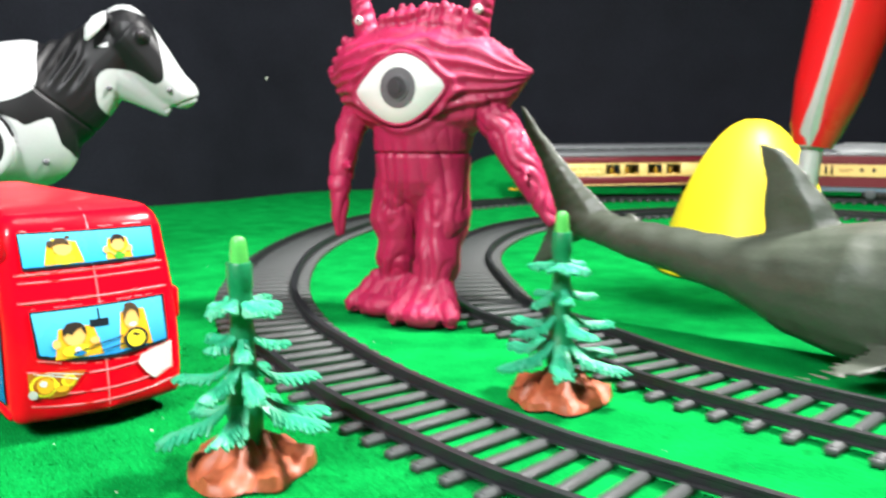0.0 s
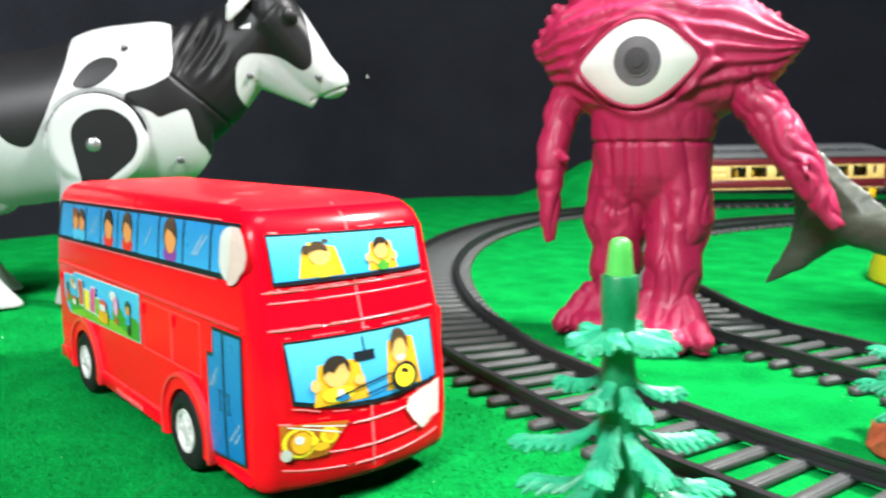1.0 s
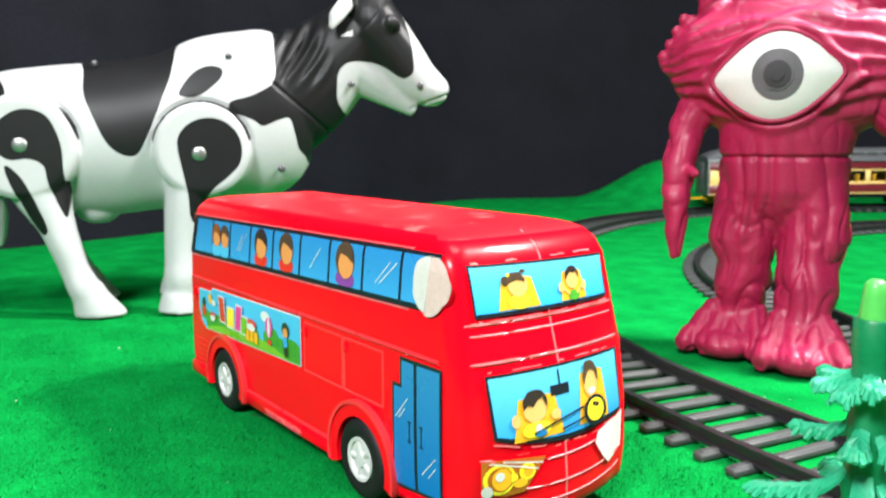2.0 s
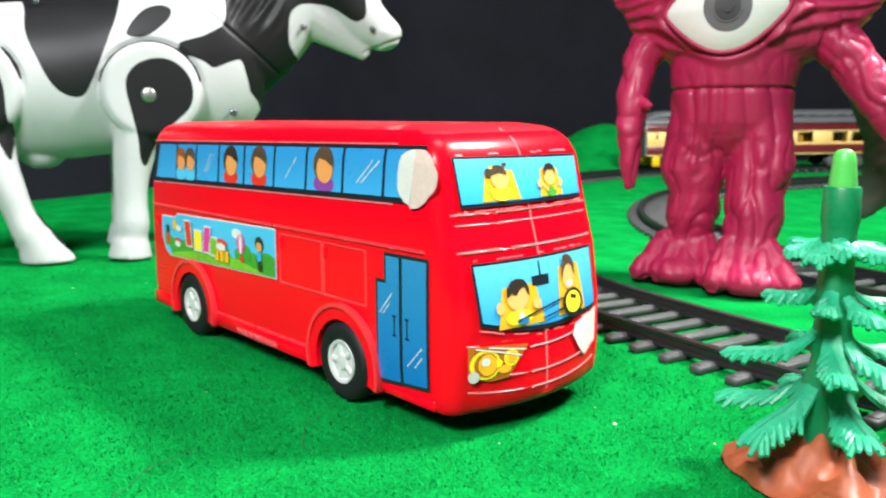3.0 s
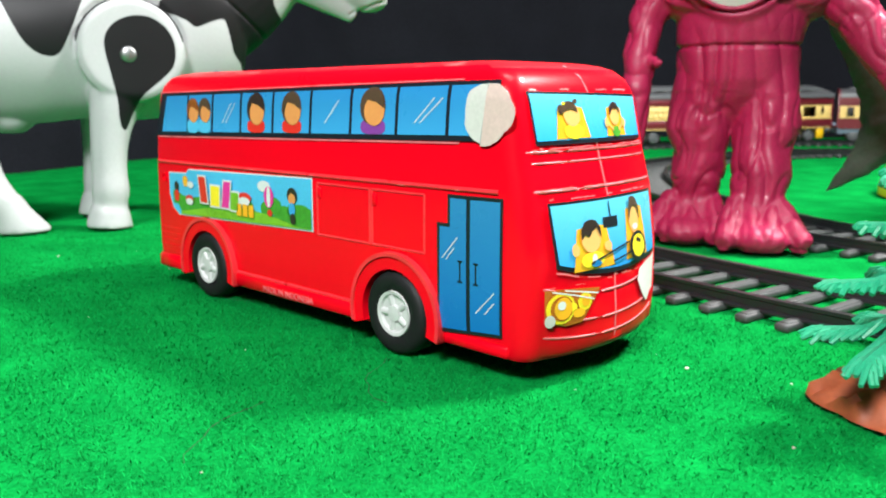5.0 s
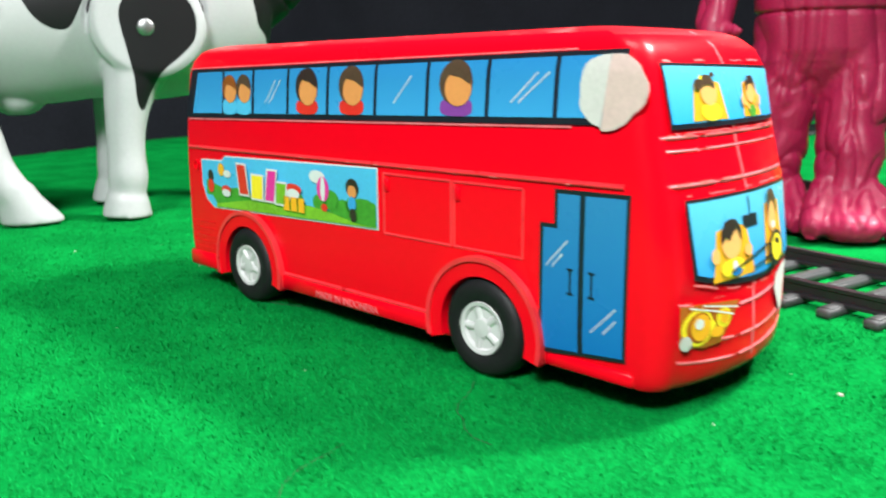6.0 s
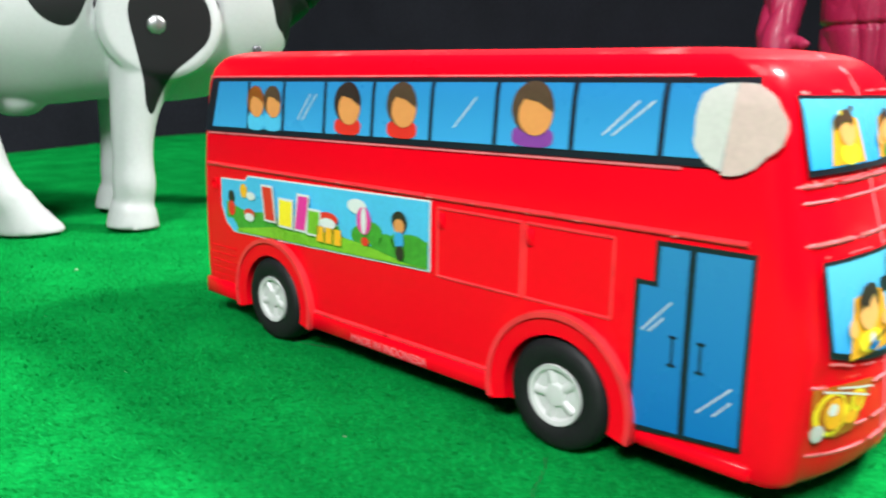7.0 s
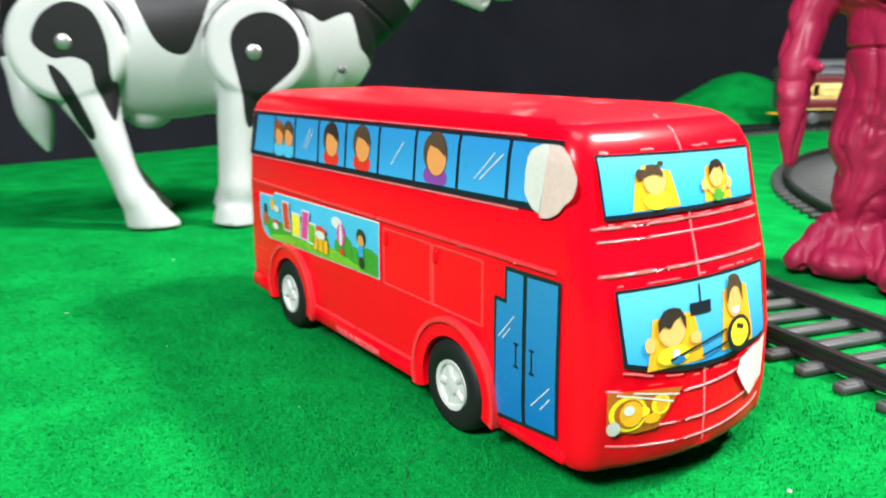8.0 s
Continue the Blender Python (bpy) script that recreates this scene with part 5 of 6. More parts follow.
    # shade in the joint grooves round the plates, painted dark for the patch layer
    joint_shade = np.exp(-(((np.hypot(x - 0.015, z - 0.935) - 0.278) / 0.008) ** 2)) * np.clip((z - 0.90) * 9, 0, 1) + np.exp(-(((np.hypot(x + 0.93, z - 0.96) - 0.300) / 0.008) ** 2)) * np.clip((z - 0.92) * 9, 0, 1)
    spot = np.maximum(area(X, Z, [(-1.08, 0.98), (-1.02, 1.10), (-0.90, 1.16), (-0.78, 1.12), (-0.73, 0.98), (-0.71, 0.80), (-0.715, 0.66), (-0.73, 0.57), (-0.77, 0.66), (-0.80, 0.76), (-0.82, 0.86), (-0.90, 0.90), (-1.0, 0.90)]), area(X, Z, [(-1.02, 0.86), (-0.94, 0.80), (-0.86, 0.62), (-0.82, 0.50), (-0.86, 0.48), (-0.94, 0.62)]))
    patch = np.where(hip | rear_leg, spot * (np.abs(y) > 0.24), patch)
    patch = np.maximum(patch, 0.78 * joint_shade * np.clip((np.abs(y) - 0.24) * 14, 0, 1))
    # the head is turned a little to one side
    turn = np.clip(x - 0.60, 0, 2)
    p[:, 1] -= 0.26 * turn**1.2
    p[:, 0] -= 0.05 * np.clip((x - 0.9) / 0.5, 0, 1)

    def skin_at(px, pz):
        d = np.hypot(p[:, 0] - px, p[:, 2] - pz)
        return float(p[d < 0.035][:, 1].min())

    co = (p * D).astype(np.float32)
    mesh.vertices.foreach_set("co", co.ravel())
    # printed patches and painted joint shade share this layer
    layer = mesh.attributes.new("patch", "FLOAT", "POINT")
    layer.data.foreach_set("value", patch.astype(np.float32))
    mesh.materials.append(COW_COAT)
    extra = Shape()
    for px, pz, r in ((0.88, 1.304, 0.020), (1.274, 1.29, 0.020), (0.456, 0.81, 0.022), (0.18, 1.46, 0.020), (-0.56, 1.42, 0.018)):
        extra.ball((px, skin_at(px, pz), pz), (r, 0.008, r), 12, mat=1)
    for px, pz in ((0.0, 0.91), (-0.93, 0.97)):
        extra.ball((px, skin_at(px, pz) + 0.003, pz), (0.042, 0.014, 0.042), 16, mat=2)
    extra.ball((1.11, skin_at(1.11, 1.66) + 0.006, 1.66), (0.032, 0.018, 0.030), 14, mat=3)
    bits = build("rivets", extra, [COW_COAT, RIVET, SCREW, PUPIL])
    bm = bmesh.new()
    bm.from_mesh(mesh)
    bm.from_mesh(bits)
    out = bpy.data.meshes.new("cow_figurine")
    bm.to_mesh(out)
    bm.free()
    for m in (COW_COAT, RIVET, SCREW, PUPIL):
        out.materials.append(m)
    out.polygons.foreach_set("use_smooth", [True] * len(out.polygons))
    ob = new("cow_figurine", out)
    ob.matrix_world = at(-3.566, 0.71, 0.0, 65.2)
    tagged(ob, "glossy black and white plastic cow figurine on green felt", "toy cow")


make_cow()


# ---------------------------------------------------------------- plastic trees
def frond(sh, base, turn, length, droop, width, flare, k):
    """A narrow arm that flows down out of the trunk and outwards, with close-set blunt leaflets along both sides."""
    c, s = math.cos(turn), math.sin(turn)
    lean, lift = k.uniform(-0.22, 0.22), k.uniform(-0.006, 0.010)

    def on(u, v, sink=0.0):
        """A point at u along the arm and v across it, in half-widths."""
        r = 0.026 + (length - 0.026) * u
        w = width * (0.42 + 0.58 * math.sin(min(1.0, u * 0.95 + 0.08) * math.pi * 0.82))
        side = v * w + lean * length * u * u
        z = base + flare * (1 - min(1, u * 2.1)) ** 2 - droop * u**1.6 + lift * u * u - 0.30 * v * v * w - sink
        return (c * r - s * side, s * r + c * side, z)
    us = [0, 0.10, 0.20, 0.30, 0.42, 0.54, 0.66, 0.78, 0.88]
    rings = []
    for v in (-0.92, -0.48, 0.0, 0.48, 0.92):
        rib = 0.006 if v == 0 else 0.0
        rings.append([on(u, v, -rib * min(1, u * 3)) for u in us] + [on(u, v, 0.011) for u in us[::-1]])
    sh.loft(rings)
    count = max(4, int(length * 30))
    for side in (-1, 1):
        for i in range(count):
            u = 0.24 + 0.66 * (i + k.uniform(-0.2, 0.2)) / count
            ahead, out, fall = 1.1 * width / length, k.uniform(0.95, 1.30), k.uniform(-0.002, 0.008)
            sh.tube([on(u, side * 0.15, 0.004), on(u + ahead * 0.5, side * 0.66, 0.0035), on(u + ahead, side * out, 0.008 + fall)], [0.0070, 0.0085, 0.0058], 7)
    for v in (-0.5, 0.0, 0.5):
        fall = k.uniform(-0.003, 0.006)
        sh.tube([on(0.80, v * 0.6, 0.0), on(0.92, v, 0.002), on(k.uniform(0.98, 1.05), v * 1.3, 0.006 + fall)], [0.008, 0.0088, 0.005], 7)


def make_tree():
    tree = thing("toy_tree", at(0.56, 0.485, 0.0, -12), "sea-green plastic toy pine on a brown base, on felt", "toy tree", "toy trees")
    rings, k = [], random.Random(3)
    for q, z in ((0.212, 0.0), (0.205, 0.016), (0.188, 0.028), (0.17, 0.038), (0.148, 0.050), (0.125, 0.060), (0.105, 0.070), (0.085, 0.082), (0.066, 0.095), (0.05, 0.105), (0.03, 0.12)):
        ring = []
        for i in range(64):
            a = 2 * math.pi * i / 64
            lobe = 1 + 0.09 * math.sin(a * 5 + 0.5 + 1.5 * math.sin(a * 2)) * min(1, q / 0.12) + 0.07 * noise.noise(Vector((math.cos(a) * 3, math.sin(a) * 3, q * 6)))
            ridge = (0.015 * math.sin(a * 6 + q * 35) + 0.030 * noise.noise(Vector((math.cos(a) * q * 28, math.sin(a) * q * 28, 1.0)))) * (0.2 < q / 0.212 < 0.97)
            q2 = q * 0.93
            ring.append((q2 * lobe * math.cos(a), q2 * lobe * math.sin(a), max(0, z + ridge + (0.014 * abs(math.sin(a * 7 + math.sin(a * 3))) if q == 0.205 else 0))))
        rings.append(ring)
    part("base_mound", Shape().loft(rings), EARTH, tree, "brown moulded earth base")
    trunk = Shape()
    levels = [(0.06, 0.050), (0.16, 0.054), (0.19, 0.062), (0.215, 0.058), (0.245, 0.046), (0.275, 0.039), (0.295, 0.043), (0.315, 0.046), (0.335, 0.040), (0.37, 0.036), (0.40, 0.036), (0.418, 0.041), (0.435, 0.039), (0.46, 0.035), (0.505, 0.034), (0.525, 0.038), (0.545, 0.035), (0.568, 0.036), (0.574, 0.039), (0.646, 0.038), (0.650, 0.036), (0.650, 0.028)]
    trunk.loft([[(r * math.cos(2 * math.pi * i / 24), r * math.sin(2 * math.pi * i / 24), z) for i in range(24)] for z, r in levels])
    part("trunk", trunk, PINE, tree)
    tip = [(0.646, 0.0285), (0.655, 0.0285), (0.698, 0.0240), (0.714, 0.0222), (0.722, 0.0185), (0.727, 0.0120), (0.7285, 0.004)]
    part("tip", Shape().loft([[(r * math.cos(2 * math.pi * i / 20), r * math.sin(2 * math.pi * i / 20), z) for i in range(20)] for z, r in tip]), PINE_TIP, tree, "light green rounded tip")
    for z, count, reach, droop, width, flare in ((0.528, 8, 0.112, 0.012, 0.023, 0.018), (0.408, 5, 0.158, 0.014, 0.023, 0.034), (0.290, 5, 0.208, 0.012, 0.030, 0.058), (0.180, 6, 0.255, 0.030, 0.038, 0.085)):
        for i in range(count):
            sh = Shape()
            frond(sh, z + k.uniform(-0.008, 0.008), 2 * math.pi * (i + k.uniform(-0.2, 0.2)) / count + z * 9, reach * k.uniform(0.85, 1.1), droop * k.uniform(0.6, 1.4), width, flare, k)
            part("branch", sh, PINE_LEAF, tree, smooth=35)
    return tree


tree = make_tree()
second = copy_thing(tree, at(0.77, 1.72, 0.0, 110))
tagged(second, "sea-green plastic toy pine beside the outer track", "toy tree", "toy trees")

# ---------------------------------------------------------------- train
STEPS = np.hypot(*(np.roll(OUTER, -1, 0) - OUTER).T)
ALONG = np.concatenate([[0], np.cumsum(STEPS)])


def on_track(s):
    s = s % ALONG[-1]
    ring = np.vstack([OUTER, OUTER[:1]])
    return np.array([np.interp(s, ALONG, ring[:, k]) for k in (0, 1)])


def vehicle_pose(s, half):
    a, b = on_track(s - half), on_track(s + half)
    c, d = (a + b) / 2, b - a
    return at(c[0], c[1], RIDE, math.degrees(math.atan2(d[1], d[0])))


HALF = 0.225  # half the width of the train's bodies
RIDE = 0.06  # how far the bodies are lifted over their wheel trucks


def roof_ring(x, w, z0, h, n=18):
    """A low arch across the body."""
    return [(x, w * math.cos(a), z0 + h * math.sin(a) ** 0.8) for a in [math.pi * k / n for k in range(n + 1)]]


def bogie(x, parent, m=DARK):
    sh = Shape()
    for s in (-1, 1):
        sh.box(x - 0.27, x + 0.27, 0.165 * s - 0.018, 0.165 * s + 0.018, 0.085 - RIDE, 0.165 - RIDE, 0.01)
        sh.box(x - 0.20, x + 0.20, 0.172 * s - 0.016, 0.172 * s + 0.016, 0.150 - RIDE, 0.195 - RIDE, 0.01)
        for k in (-0.06, 0.0, 0.06):
            sh.box(x + k - 0.018, x + k + 0.018, 0.185 * s - 0.012, 0.185 * s + 0.012, 0.070 - RIDE, 0.150 - RIDE, 0.006)
    sh.box(x - 0.10, x + 0.10, -0.16, 0.16, 0.10 - RIDE, 0.166, 0.01)
    b = part("bogie", sh, m, parent, "black plastic wheel truck")
    for dx in (-0.17, 0.17):
        for s in (-1, 1):
            w = Shape()
            prof = [(0.012, 0.016), (0.030, 0.018), (0.056, 0.006), (0.060, 0.016), (0.066, 0.014), (0.066, -0.012), (0.074, -0.014), (0.074, -0.022), (0.02, -0.022)]
            w.loft([[(x + dx + r * math.cos(a), s * (0.19 + q), 0.132 - RIDE + r * math.sin(a)) for a in [2 * math.pi * k / 24 for k in range(24)]] for r, q in prof], (True, True))
            part("wheel", w, ROOF, b)


def window_wall(side, length, windows, z0, z1, parent):
    """A side with real window openings: pillars, rails and panels round them."""
    y0, y1 = (HALF - 0.02, HALF) if side > 0 else (-HALF, -HALF + 0.02)
    low, cream_low, cream_high, top = z0 + 0.014, z0 + 0.125, z0 + 0.290, z1
    g = 0.004
    part("yellow_line", Shape().box(-length / 2, length / 2, min(y0, y0 - g * (side < 0)), max(y1, y1 + g * (side > 0)), z0, low, 0.003), CREAM, parent)
    part("lower_panel", Shape().box(-length / 2, length / 2, y0, y1, low, cream_low, 0.003), MAROON, parent)
    part("upper_panel", Shape().box(-length / 2, length / 2, y0, y1, cream_high, top, 0.003), MAROON, parent)
    part("upper_bead", Shape().tube([(-length / 2, (y0 + y1) / 2 + side * 0.012, cream_high + 0.035), (length / 2, (y0 + y1) / 2 + side * 0.012, cream_high + 0.035)], 0.006, 8), MAROON, parent)
    x = -length / 2
    for a, b, sill, head in windows + [(length / 2, length / 2, 0, 0)]:
        if a - x > 0.004:
            part("panel", Shape().box(x, a, y0, y1, cream_low, cream_high, 0.003), CREAM, parent)
        if b > a:
            if sill > 0.002:
                part("panel", Shape().box(a, b, y0, y1, cream_low, cream_low + sill, 0.002), CREAM, parent)
            if head > 0.002:
                part("panel", Shape().box(a, b, y0, y1, cream_high - head, cream_high, 0.002), CREAM, parent)
        x = b
    yy = y1 if side > 0 else y0
    for z in (cream_low, cream_high):
        part("cream_bead", Shape().tube([(-length / 2, yy, z), (length / 2, yy, z)], 0.006, 8), CREAM, parent)


def make_coach(s):
    length, z0, z1 = 3.1, 0.165, 0.555
    car = thing("toy_train_coach", vehicle_pose(s, 1.1), "maroon and cream toy train coach with a dark grey roof", "toy train", "toy train")
    wide = [(a, a + w, 0.022, 0.016) for a, w in ((-1.28, 0.07), (-0.42, 0.20), (-0.16, 0.20), (0.16, 0.20), (0.42, 0.20), (0.88, 0.20), (1.14, 0.18))]
    wide.insert(1, (-1.42, -1.40, 0.08, 0.02))
    wide = sorted(wide) + [(1.40, 1.44, 0.06, 0.02)]
    for side in (-1, 1):
        window_wall(side, length, wide, z0, z1, car)
        y = side * (HALF + 0.002)
        for k in range(9):
            x = -1.17 + k * 0.078
            louvre = Shape()
            for j in range(2):
                louvre.box(x, x + 0.066, y - 0.006, y + 0.006, z0 + 0.140 + 0.068 * j, z0 + 0.200 + 0.068 * j, 0.004)
            part("louvre", louvre, CREAM, car, "raised cream louvre panel")
    part("floor_pan", Shape().box(-length / 2 + 0.01, length / 2 - 0.01, -HALF + 0.024, HALF - 0.024, z0 + 0.004, z0 + 0.05, 0.006), DARK, car)
    for k in range(12):
        x = -1.15 + k * 0.205
        for side in (-1, 1):
            seat = Shape()
            seat.box(x, x + 0.10, side * 0.11 - 0.06, side * 0.11 + 0.06, z0 + 0.055, z0 + 0.150, 0.012)
            seat.box(x, x + 0.030, side * 0.11 - 0.06, side * 0.11 + 0.06, z0 + 0.150, z0 + 0.245, 0.012)
            part("seat", seat, AMBER, car, "amber plastic seat")
    # roof: curved eaves, a row of slots, and a raised deck that rounds down at the ends
    eave = Shape()
    xs = [-length / 2 - 0.02, -length / 2 + 0.05, *np.linspace(-length / 2 + 0.25, length / 2 - 0.25, 12), length / 2 - 0.05, length / 2 + 0.02]
    eave.loft([[(x, -0.16, z1 + 0.075), (x, -0.19, z1 + 0.068), (x, -0.228, z1 + 0.045), (x, -0.243, z1 + 0.012), (x, -0.243, z1), (x, 0.243, z1), (x, 0.243, z1 + 0.012), (x, 0.228, z1 + 0.045), (x, 0.19, z1 + 0.068), (x, 0.16, z1 + 0.075)] for x in xs])
    part("roof", eave, ROOF, car, smooth=40)
    deck = Shape()
    rings = []
    for x, k in ((-length / 2 - 0.022, 0.0), (-length / 2 + 0.03, 0.35), (-length / 2 + 0.10, 0.7), (-length / 2 + 0.20, 0.95), (-length / 2 + 0.30, 1.0), (length / 2 - 0.30, 1.0), (length / 2 - 0.20, 0.95), (length / 2 - 0.10, 0.7), (length / 2 - 0.03, 0.35), (length / 2 + 0.022, 0.0)):
        w, base, h = 0.24 - 0.075 * k, z1 + 0.006 + 0.104 * k, 0.062 - 0.010 * k
        rings.append([(x, w, base - 0.02)] + roof_ring(x, w, base, h) + [(x, -w, base - 0.02)])
    deck.loft(rings)
    part("raised_roof", deck, ROOF, car, smooth=40)
    for side in (-1, 1):
        part("slot_backing", Shape().box(-length / 2 + 0.25, length / 2 - 0.25, side * 0.148 - 0.006, side * 0.148 + 0.006, z1 + 0.060, z1 + 0.105, 0.003), DARK, car)
        for k in range(15):
            x = -length / 2 + 0.25 + k * (length - 0.5) / 14
            part("roof_post", Shape().box(x - 0.022, x + 0.022, side * 0.156 - 0.012, side * 0.156 + 0.012, z1 + 0.060, z1 + 0.110, 0.004), ROOF, car)
    # ends: a grey end wall with a panelled door, vents and two braces
    for e in (-1, 1):
        x = e * length / 2
        wall = Shape()
        rim = [(HALF + 0.004, z0), (HALF + 0.004, z1 + 0.012), (0.19, z1 + 0.052), (0.10, z1 + 0.075), (-0.10, z1 + 0.075), (-0.19, z1 + 0.052), (-HALF - 0.004, z1 + 0.012), (-HALF - 0.004, z0)]
        wall.loft([[(x - 0.012, y, z) for y, z in rim], [(x + 0.012, y, z) for y, z in rim]])
        part("end_wall", wall, ROOF if e < 0 else MAROON, car, "plain dark grey end wall" if e < 0 else "plain maroon end wall")
        part("end_door", Shape().box(x + e * 0.016 - 0.008, x + e * 0.016 + 0.008, -0.075, 0.075, z0 + 0.03, z0 + 0.36, 0.006), ROOF, car)
        part("end_door_panel", Shape().box(x + e * 0.024 - 0.006, x + e * 0.024 + 0.006, -0.052, 0.052, z0 + 0.055, z0 + 0.335, 0.005), ROOF, car)
        for k in range(3):
            part("vent_bar", Shape().box(x + e * 0.018 - 0.008, x + e * 0.018 + 0.008, -0.095 + 0.012 * k, 0.095 - 0.012 * k, z0 + 0.385 - 0.014 * k, z0 + 0.393 - 0.014 * k, 0.002), SILVER_GREY, car)
        for side in (-1, 1):
            part("end_brace", Shape().tube([(x + e * 0.012, side * 0.21, z0 + 0.31), (x + e * 0.012, side * 0.12, z0 + 0.25)], 0.005, 6), ROOF, car)
            part("step_bracket", Shape().box(x - e * 0.14 - 0.05, x - e * 0.14 + 0.05, side * 0.19 - 0.025, side * 0.19 + 0.025, 0.03, z0 + 0.002, 0.012), TRAIN_YELLOW, car, "yellow plastic step bracket")
        hook = Shape().ring((0, 0), 0.035, 0.020, -0.012, 0.012, 20)
        hook.v = [(x + e * 0.07 + a * 1.3, c, 0.115 + b * 0.6) for a, b, c in hook.v]
        part("coupling_ring", hook, TRAIN_YELLOW, car, "yellow coupling ring")
        part("coupling_bar", Shape().box(min(x - e * 0.2, x + e * 0.03), max(x - e * 0.2, x + e * 0.03), -0.03, 0.03, 0.105, 0.135, 0.008), TRAIN_YELLOW, car)
    bogie(-1.08, car)
    bogie(1.08, car)


def make_engine(s):
    length, z1 = 2.1, 0.555
    eng = thing("toy_train_engine", vehicle_pose(s, 0.75), "streamlined maroon and cream toy train engine with a grey top", "toy train", "toy train")
    # lower body with a round nose
    def plan(z, grow=0.0):
        w, out = HALF + grow, []
        for x in np.linspace(-length / 2, 0.72, 8):
            out.append((x, -w, z))
        for a in np.linspace(-80, 80, 13):
            out.append((0.72 + 0.33 * math.cos(radians(a)), w * math.sin(radians(a)), z))
        for x in np.linspace(0.72, -length / 2, 8):
            out.append((x, w, z))
        return out
    part("underframe", Shape().loft([plan(0.095, -0.03), plan(0.155, -0.01)]), CHASSIS, eng, "blue-grey plastic underframe")
    part("lower_body", Shape().loft([plan(0.157), plan(0.29)]), MAROON, eng)
    part("cream_band", Shape().loft([plan(0.292, 0.004), plan(0.445, 0.004)]), CREAM, eng, "cream band with portholes")
    part("upper_body", Shape().loft([plan(0.447), plan(z1, -0.004)]), MAROON, eng)
    part("upper_bead", Shape().loft([plan(0.485, 0.007), plan(0.497, 0.007)]), MAROON, eng)
    # curved top that falls towards the nose
    rings = []
    for x, w, h in ((-length / 2 - 0.01, 0.222, 0.112), (-0.6, 0.220, 0.110), (-0.15, 0.218, 0.108), (0.0, 0.20, 0.10), (0.62, 0.19, 0.08), (0.85, 0.15, 0.06), (0.98, 0.09, 0.03), (1.02, 0.03, 0.01)):
        rings.append([(x, w, z1 - 0.004)] + roof_ring(x, w, z1, h) + [(x, -w, z1 - 0.004)])
    part("roof", Shape().loft(rings), ROOF, eng, smooth=40)
    rings = []
    for x, w, h in ((-0.16, 0.10, 0.11), (-0.08, 0.185, 0.135), (0.02, 0.195, 0.150), (0.30, 0.192, 0.155), (0.60, 0.185, 0.15), (0.74, 0.16, 0.125), (0.82, 0.10, 0.09), (0.86, 0.03, 0.05)):
        rings.append([(x, w, z1)] + roof_ring(x, w, z1, h) + [(x, -w, z1)])
    cowl = part("machinery_cover", Shape().loft(rings), SILVER_GREY, eng, "light grey ribbed machinery cover", smooth=40)
    for side in (-1, 1):
        for k in range(6):
            z = z1 + 0.010 + 0.017 * k
            y = side * (0.205 - 0.010 * k)
            part("rib", Shape().tube([(0.02, y, z), (0.56 - 0.02 * k, y, z)], 0.006, 6), SILVER_GREY, cowl)
        for x in (0.62, 0.67, 0.72):
            part("rib", Shape().tube([(x, side * 0.17, z1 + 0.03), (x, side * 0.13, z1 + 0.10), (x, side * 0.06, z1 + 0.135)], 0.007, 6), SILVER_GREY, cowl)
        for k in range(2):
            part("roof_grille_rail", Shape().tube([(0.04, side * (0.05 + 0.05 * k), z1 + 0.158 - 0.016 * k), (0.58, side * (0.05 + 0.05 * k), z1 + 0.152 - 0.016 * k)], 0.007, 6), SILVER_GREY, cowl)
    for k in range(6):
        x = 0.06 + 0.10 * k
        part("roof_grille_bar", Shape().tube([(x, -0.10, z1 + 0.146), (x, 0.0, z1 + 0.160), (x, 0.10, z1 + 0.146)], 0.006, 6), SILVER_GREY, cowl)
    for x in (-0.30, -0.46, -0.74, -0.90):
        part("roof_vent", Shape().box(x - 0.05, x + 0.05, -0.035, 0.035, z1 + 0.10, z1 + 0.128, 0.012), ROOF, eng)
    # portholes, windows and door lines
    for side in (-1, 1):
        y = side * (HALF + 0.006)
        for x in (0.78, 0.40, 0.26):
            yy = y if x < 0.72 else side * (HALF * math.sin(math.acos(min(1, (x - 0.72) / 0.33))) + 0.006)
            part("porthole", Shape().ring((x, 0.378), 0.026, 0.010, yy - 0.008, yy + 0.008, 20), CREAM, eng)
            part("porthole_glass", Shape().tube([(x, yy - side * 0.004, 0.378), (x, yy + side * 0.002, 0.378)], 0.027, 16), DARK, eng)
        for a, b in ((-0.10, -0.075), (-0.17, -0.145), (-0.66, -0.59), (-0.80, -0.755), (-0.965, -0.885)):
            part("window", Shape().box(a, b, y - 0.005, y + 0.003, 0.312, 0.432, 0.003), DARK, eng)
            part("window_frame", Shape().box(a - 0.014, a - 0.002, y - 0.006, y + 0.006, 0.305, 0.438, 0.003), CREAM, eng)
            part("window_frame", Shape().box(b + 0.002, b + 0.014, y - 0.006, y + 0.006, 0.305, 0.438, 0.003), CREAM, eng)
        for k, w in enumerate((0.16, 0.12)):
            part("illegible_mark", Shape().box(0.0, w, y - 0.003, y + 0.0035, 0.375 - 0.025 * k, 0.385 - 0.025 * k, 0.001), BROWN_PRINT, eng, "faint brown bar of printing")
        part("handrail", Shape().tube([(-0.22, y, 0.300), (0.15, y, 0.300)], 0.006, 6), CREAM, eng)
